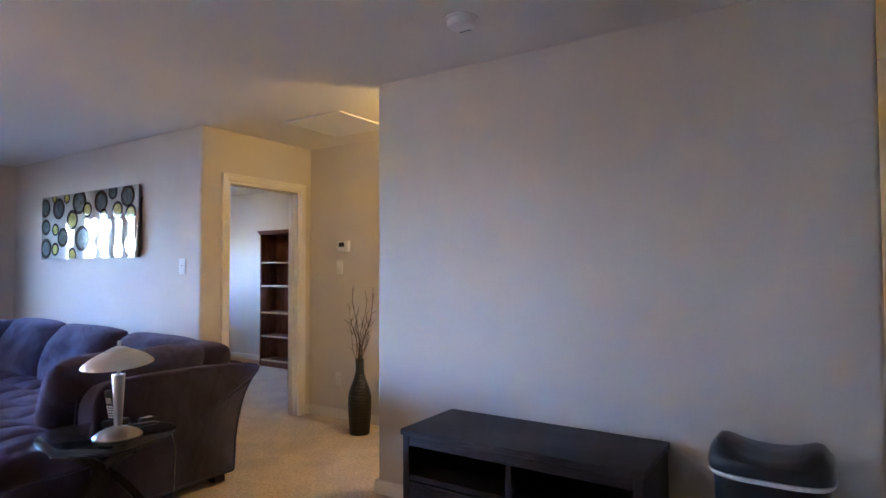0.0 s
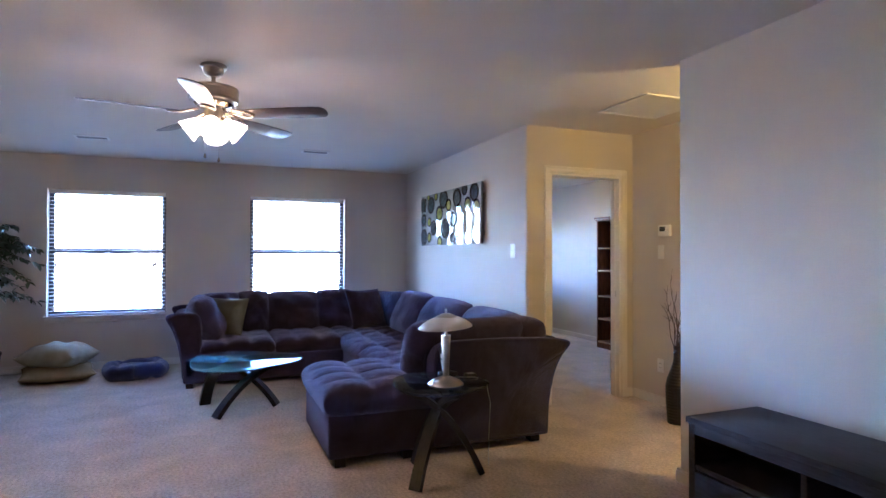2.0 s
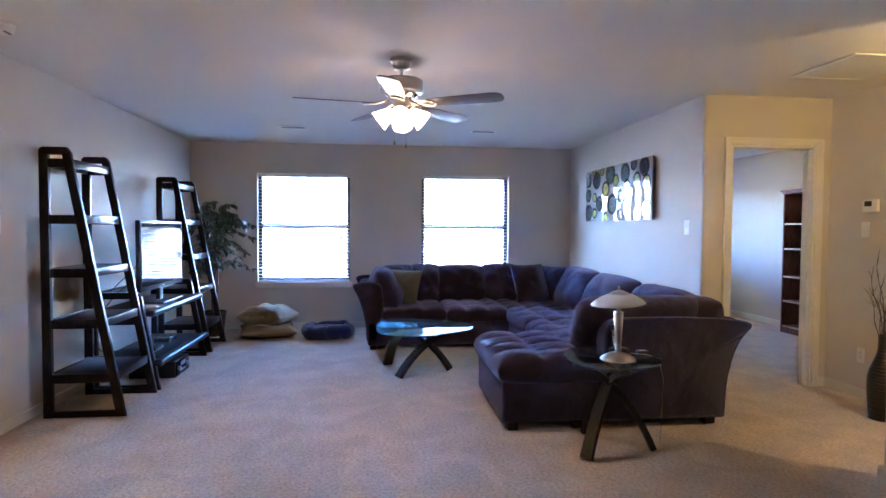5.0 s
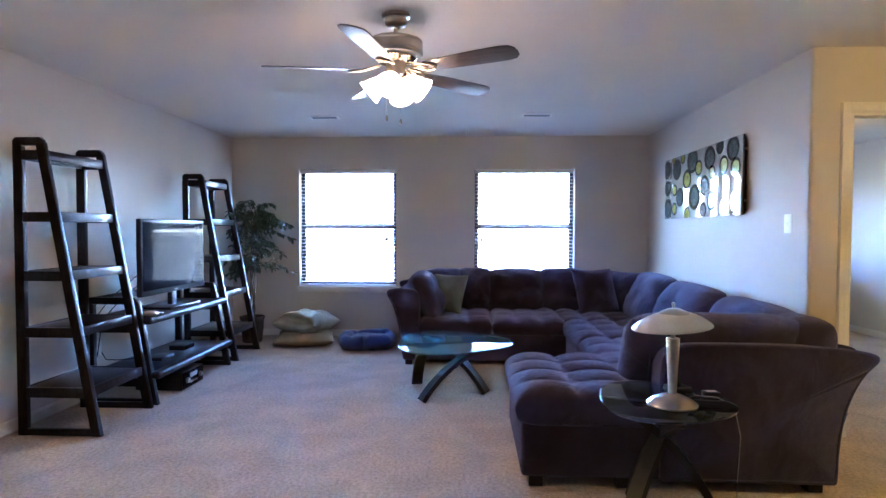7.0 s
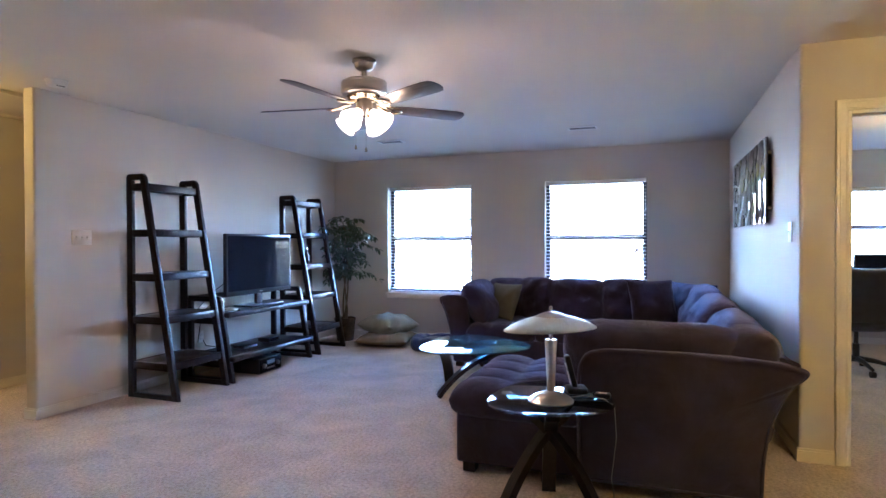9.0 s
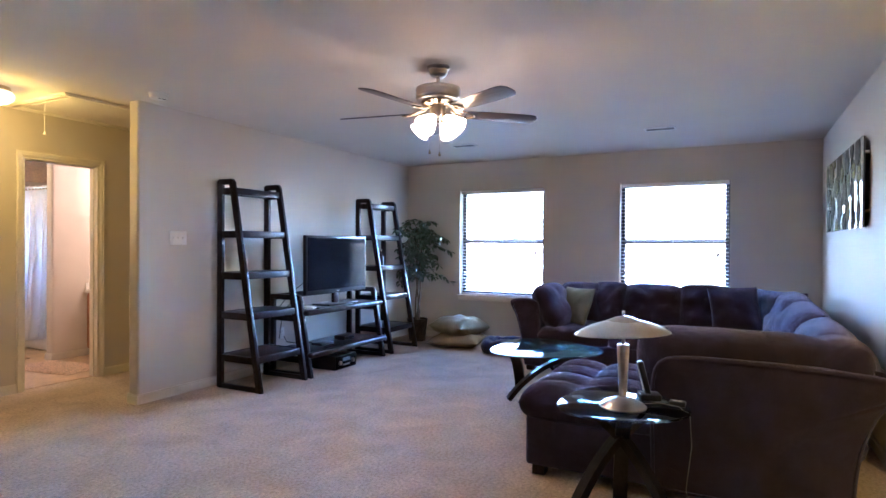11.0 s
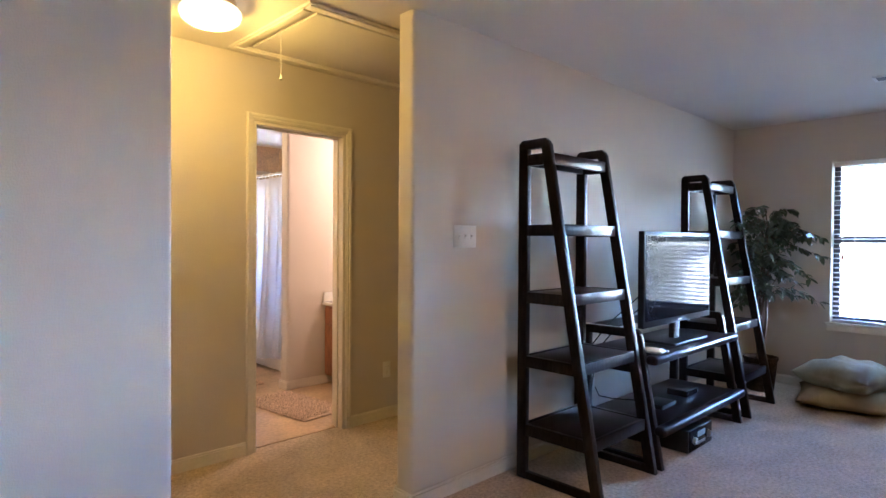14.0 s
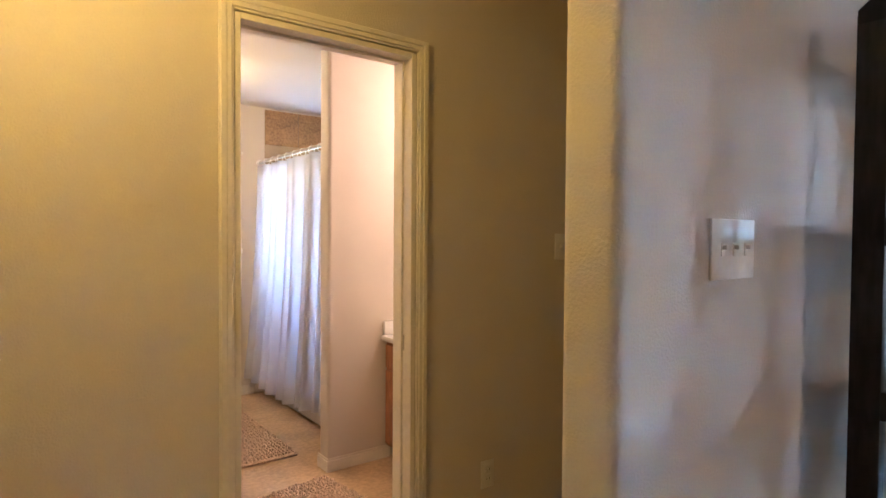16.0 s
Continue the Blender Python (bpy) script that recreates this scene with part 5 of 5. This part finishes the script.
tub = thing("bathtub", 2.86, -3.435, 0, "white bathtub behind the shower curtain", "bathtub")
bmt = join(B(0.36, 0.41, -0.86, 0.86, 0.006, 0.38, 0.02), B(-0.455, -0.40, -0.86, 0.86, 0.006, 0.38, 0.02), B(-0.40, 0.36, -0.86, -0.78, 0.006, 0.38, 0.02), B(-0.40, 0.36, 0.78, 0.86, 0.006, 0.38, 0.02), B(-0.40, 0.36, -0.78, 0.78, 0.006, 0.10))
part("shell", bmt, PORCELAIN, tub)
cur = thing("shower_curtain", 3.31, -3.43, 0, "white cloth shower curtain drawn along a metal rod", "shower curtain")
bm, rows = bmesh.new(), []
NY, NZ = 130, 14
for i in range(NZ + 1):
    s = i / NZ
    row = []
    for j in range(NY + 1):
        v = j / NY
        amp = 0.022 + 0.020 * s
        y = -0.82 + 1.64 * v
        x = amp * math.sin(v * 2 * math.pi * 11 + 0.7 * math.sin(v * 9)) + 0.015 * math.sin(v * 31) + 0.10 * s * s * (0.35 + 0.65 * (1 - v))
        row.append(bm.verts.new((x, y, 1.93 - (1.76 + 0.05 * math.sin(v * 4)) * s)))
    rows.append(row)
for a, b in zip(rows, rows[1:]):
    for j in range(NY):
        bm.faces.new((a[j], b[j], b[j + 1], a[j + 1]))
bmesh.ops.solidify(bm, geom=bm.faces, thickness=0.0015)
part("cloth", bm, CURTAIN, cur, smooth=180)
rod = thing("curtain_rod", 3.31, -3.43, 1.965, "polished metal shower curtain rod", "rod")
part("bar", tube([(0, -0.868, 0), (0, 0.858, 0)], 0.0125, 14), NICKEL, rod)
for k in range(12):
    y = -0.80 + 1.60 * k / 11
    rg = [(0.022 * math.cos(a), y, -0.012 + 0.026 * math.sin(a)) for a in [2 * math.pi * i / 16 for i in range(17)]]
    part("ring", tube(rg, 0.0035, 6), PLASTIC, rod, smooth=180)

for x, y, w, d, rz, lab in ((3.76, -1.95, 0.42, 0.78, 8, "tan tufted bath mat inside the doorway"), (3.85, -3.25, 0.50, 0.98, 0, "tan tufted bath mat beside the tub")):
    r = thing("bath_mat", x, y, 0.004, lab, "bath mat", "bath mats", rz)
    bm = B(-w / 2, w / 2, -d / 2, d / 2, 0.001, 0.012, 0.004)
    part("backing", bm, RUG, r)
    rr = random.Random(3)
    pile = bmesh.new()
    for i in range(int(w / 0.022)):
        for j in range(int(d / 0.022)):
            px, py = -w / 2 + 0.014 + 0.0215 * i + rr.uniform(-0.005, 0.005), -d / 2 + 0.014 + 0.0215 * j + rr.uniform(-0.005, 0.005)
            h, q = rr.uniform(0.012, 0.022), rr.uniform(0.008, 0.012)
            base = [pile.verts.new((px + q * math.cos(a), py + q * math.sin(a), 0.011)) for a in (0.3, 1.87, 3.44, 5.01)]
            mid = [pile.verts.new((px + q * 0.8 * math.cos(a), py + q * 0.8 * math.sin(a), 0.011 + h * 0.7)) for a in (0.3, 1.87, 3.44, 5.01)]
            tip = pile.verts.new((px + rr.uniform(-0.004, 0.004), py + rr.uniform(-0.004, 0.004), 0.011 + h))
            for c in range(4):
                pile.faces.new((base[c], base[(c + 1) % 4], mid[(c + 1) % 4], mid[c]))
                pile.faces.new((mid[c], mid[(c + 1) % 4], tip))
    tagged(part("mat_cover", pile, RUG, r, smooth=180), kind="stuff")

# unseen wall light and its bulb, added to brighten the bathroom
bulb(2.62, -1.9, 2.05, 0.06, 0.60, (1.0, 0.68, 0.45))
vl = thing("added_vanity_light", 2.43, -1.9, 2.05, "added bathroom wall light above the vanity, out of view", "wall light")
part("back_plate", B(-0.028, -0.005, -0.25, 0.25, -0.05, 0.05, 0.004), NICKEL, vl)
for y in (-0.16, 0.0, 0.16):
    part("globe", lathe([(0, 0.05), (0.03, 0.045), (0.05, 0.0), (0.03, -0.045), (0, -0.05)], 20, at=(0.07, y, 0)), SHADE, vl, smooth=180)
# wall tiles round the tub
tile_data = mesh_of("tile", B(-0.148, 0.148, -0.004, 0.004, -0.148, 0.148, 0.002, 1), TILE, 30)
tw = tagged(part("tile_backing", join(B(2.40, 2.50, -4.30, -4.296, 0.38, 2.42), B(3.08, 3.25, -4.30, -4.296, 0.38, 2.42), B(2.50, 3.08, -4.30, -4.296, 0.38, 0.95), B(2.50, 3.08, -4.30, -4.296, 1.95, 2.42)), GROUT), "tan tiled wall above the tub", "tiled wall", kind="structure")
tw2 = tagged(part("tile_backing", B(2.40, 2.404, -4.29, -2.58, 0.38, 2.42), GROUT), "tan tiled wall beside the tub", "tiled wall", kind="structure")
for i in range(3):
    for j in range(7):
        x, z = 3.10 - 0.30 * i, 2.275 - 0.30 * j
        if z < 0.4 or (x < 3.2 and x > 2.35 and 0.82 < z < 2.08 and x < 3.0 + 0.2):
            if z < 0.4 or abs(x - 2.79) < 0.43:
                continue
        t = new("tile", tile_data)
        t.parent, t.location = tw, (x, -4.292, z)
for i in range(6):
    for j in range(7):
        y, z = -4.14 + 0.30 * i, 2.275 - 0.30 * j
        if z < 0.4 or y > -2.7:
            continue
        t = new("tile", tile_data)
        t.parent, t.matrix_basis = tw2, pose(2.408, y, z, 0, 0, 90)
hook = thing("towel_hook", 3.46, -4.30, 2.03, "white robe hook on the bathroom wall", "hook")
part("hook", lathe([(0, 0), (0.02, 0), (0.02, 0.008), (0.008, 0.014), (0.010, 0.05), (0, 0.055)], 16), PLASTIC, hook).matrix_basis = pose(0, 0, 0, -90, 0, 0)
bar = thing("towel_bar", 3.75, -4.30, 1.22, "white towel bar on the bathroom wall", "towel bar")
part("rail", tube([(-0.28, 0.05, 0), (0.28, 0.05, 0)], 0.008, 10), PLASTIC, bar)
for x in (-0.28, 0.28):
    part("bracket", B(x - 0.015, x + 0.015, 0.0, 0.06, -0.02, 0.02, 0.004), PLASTIC, bar)
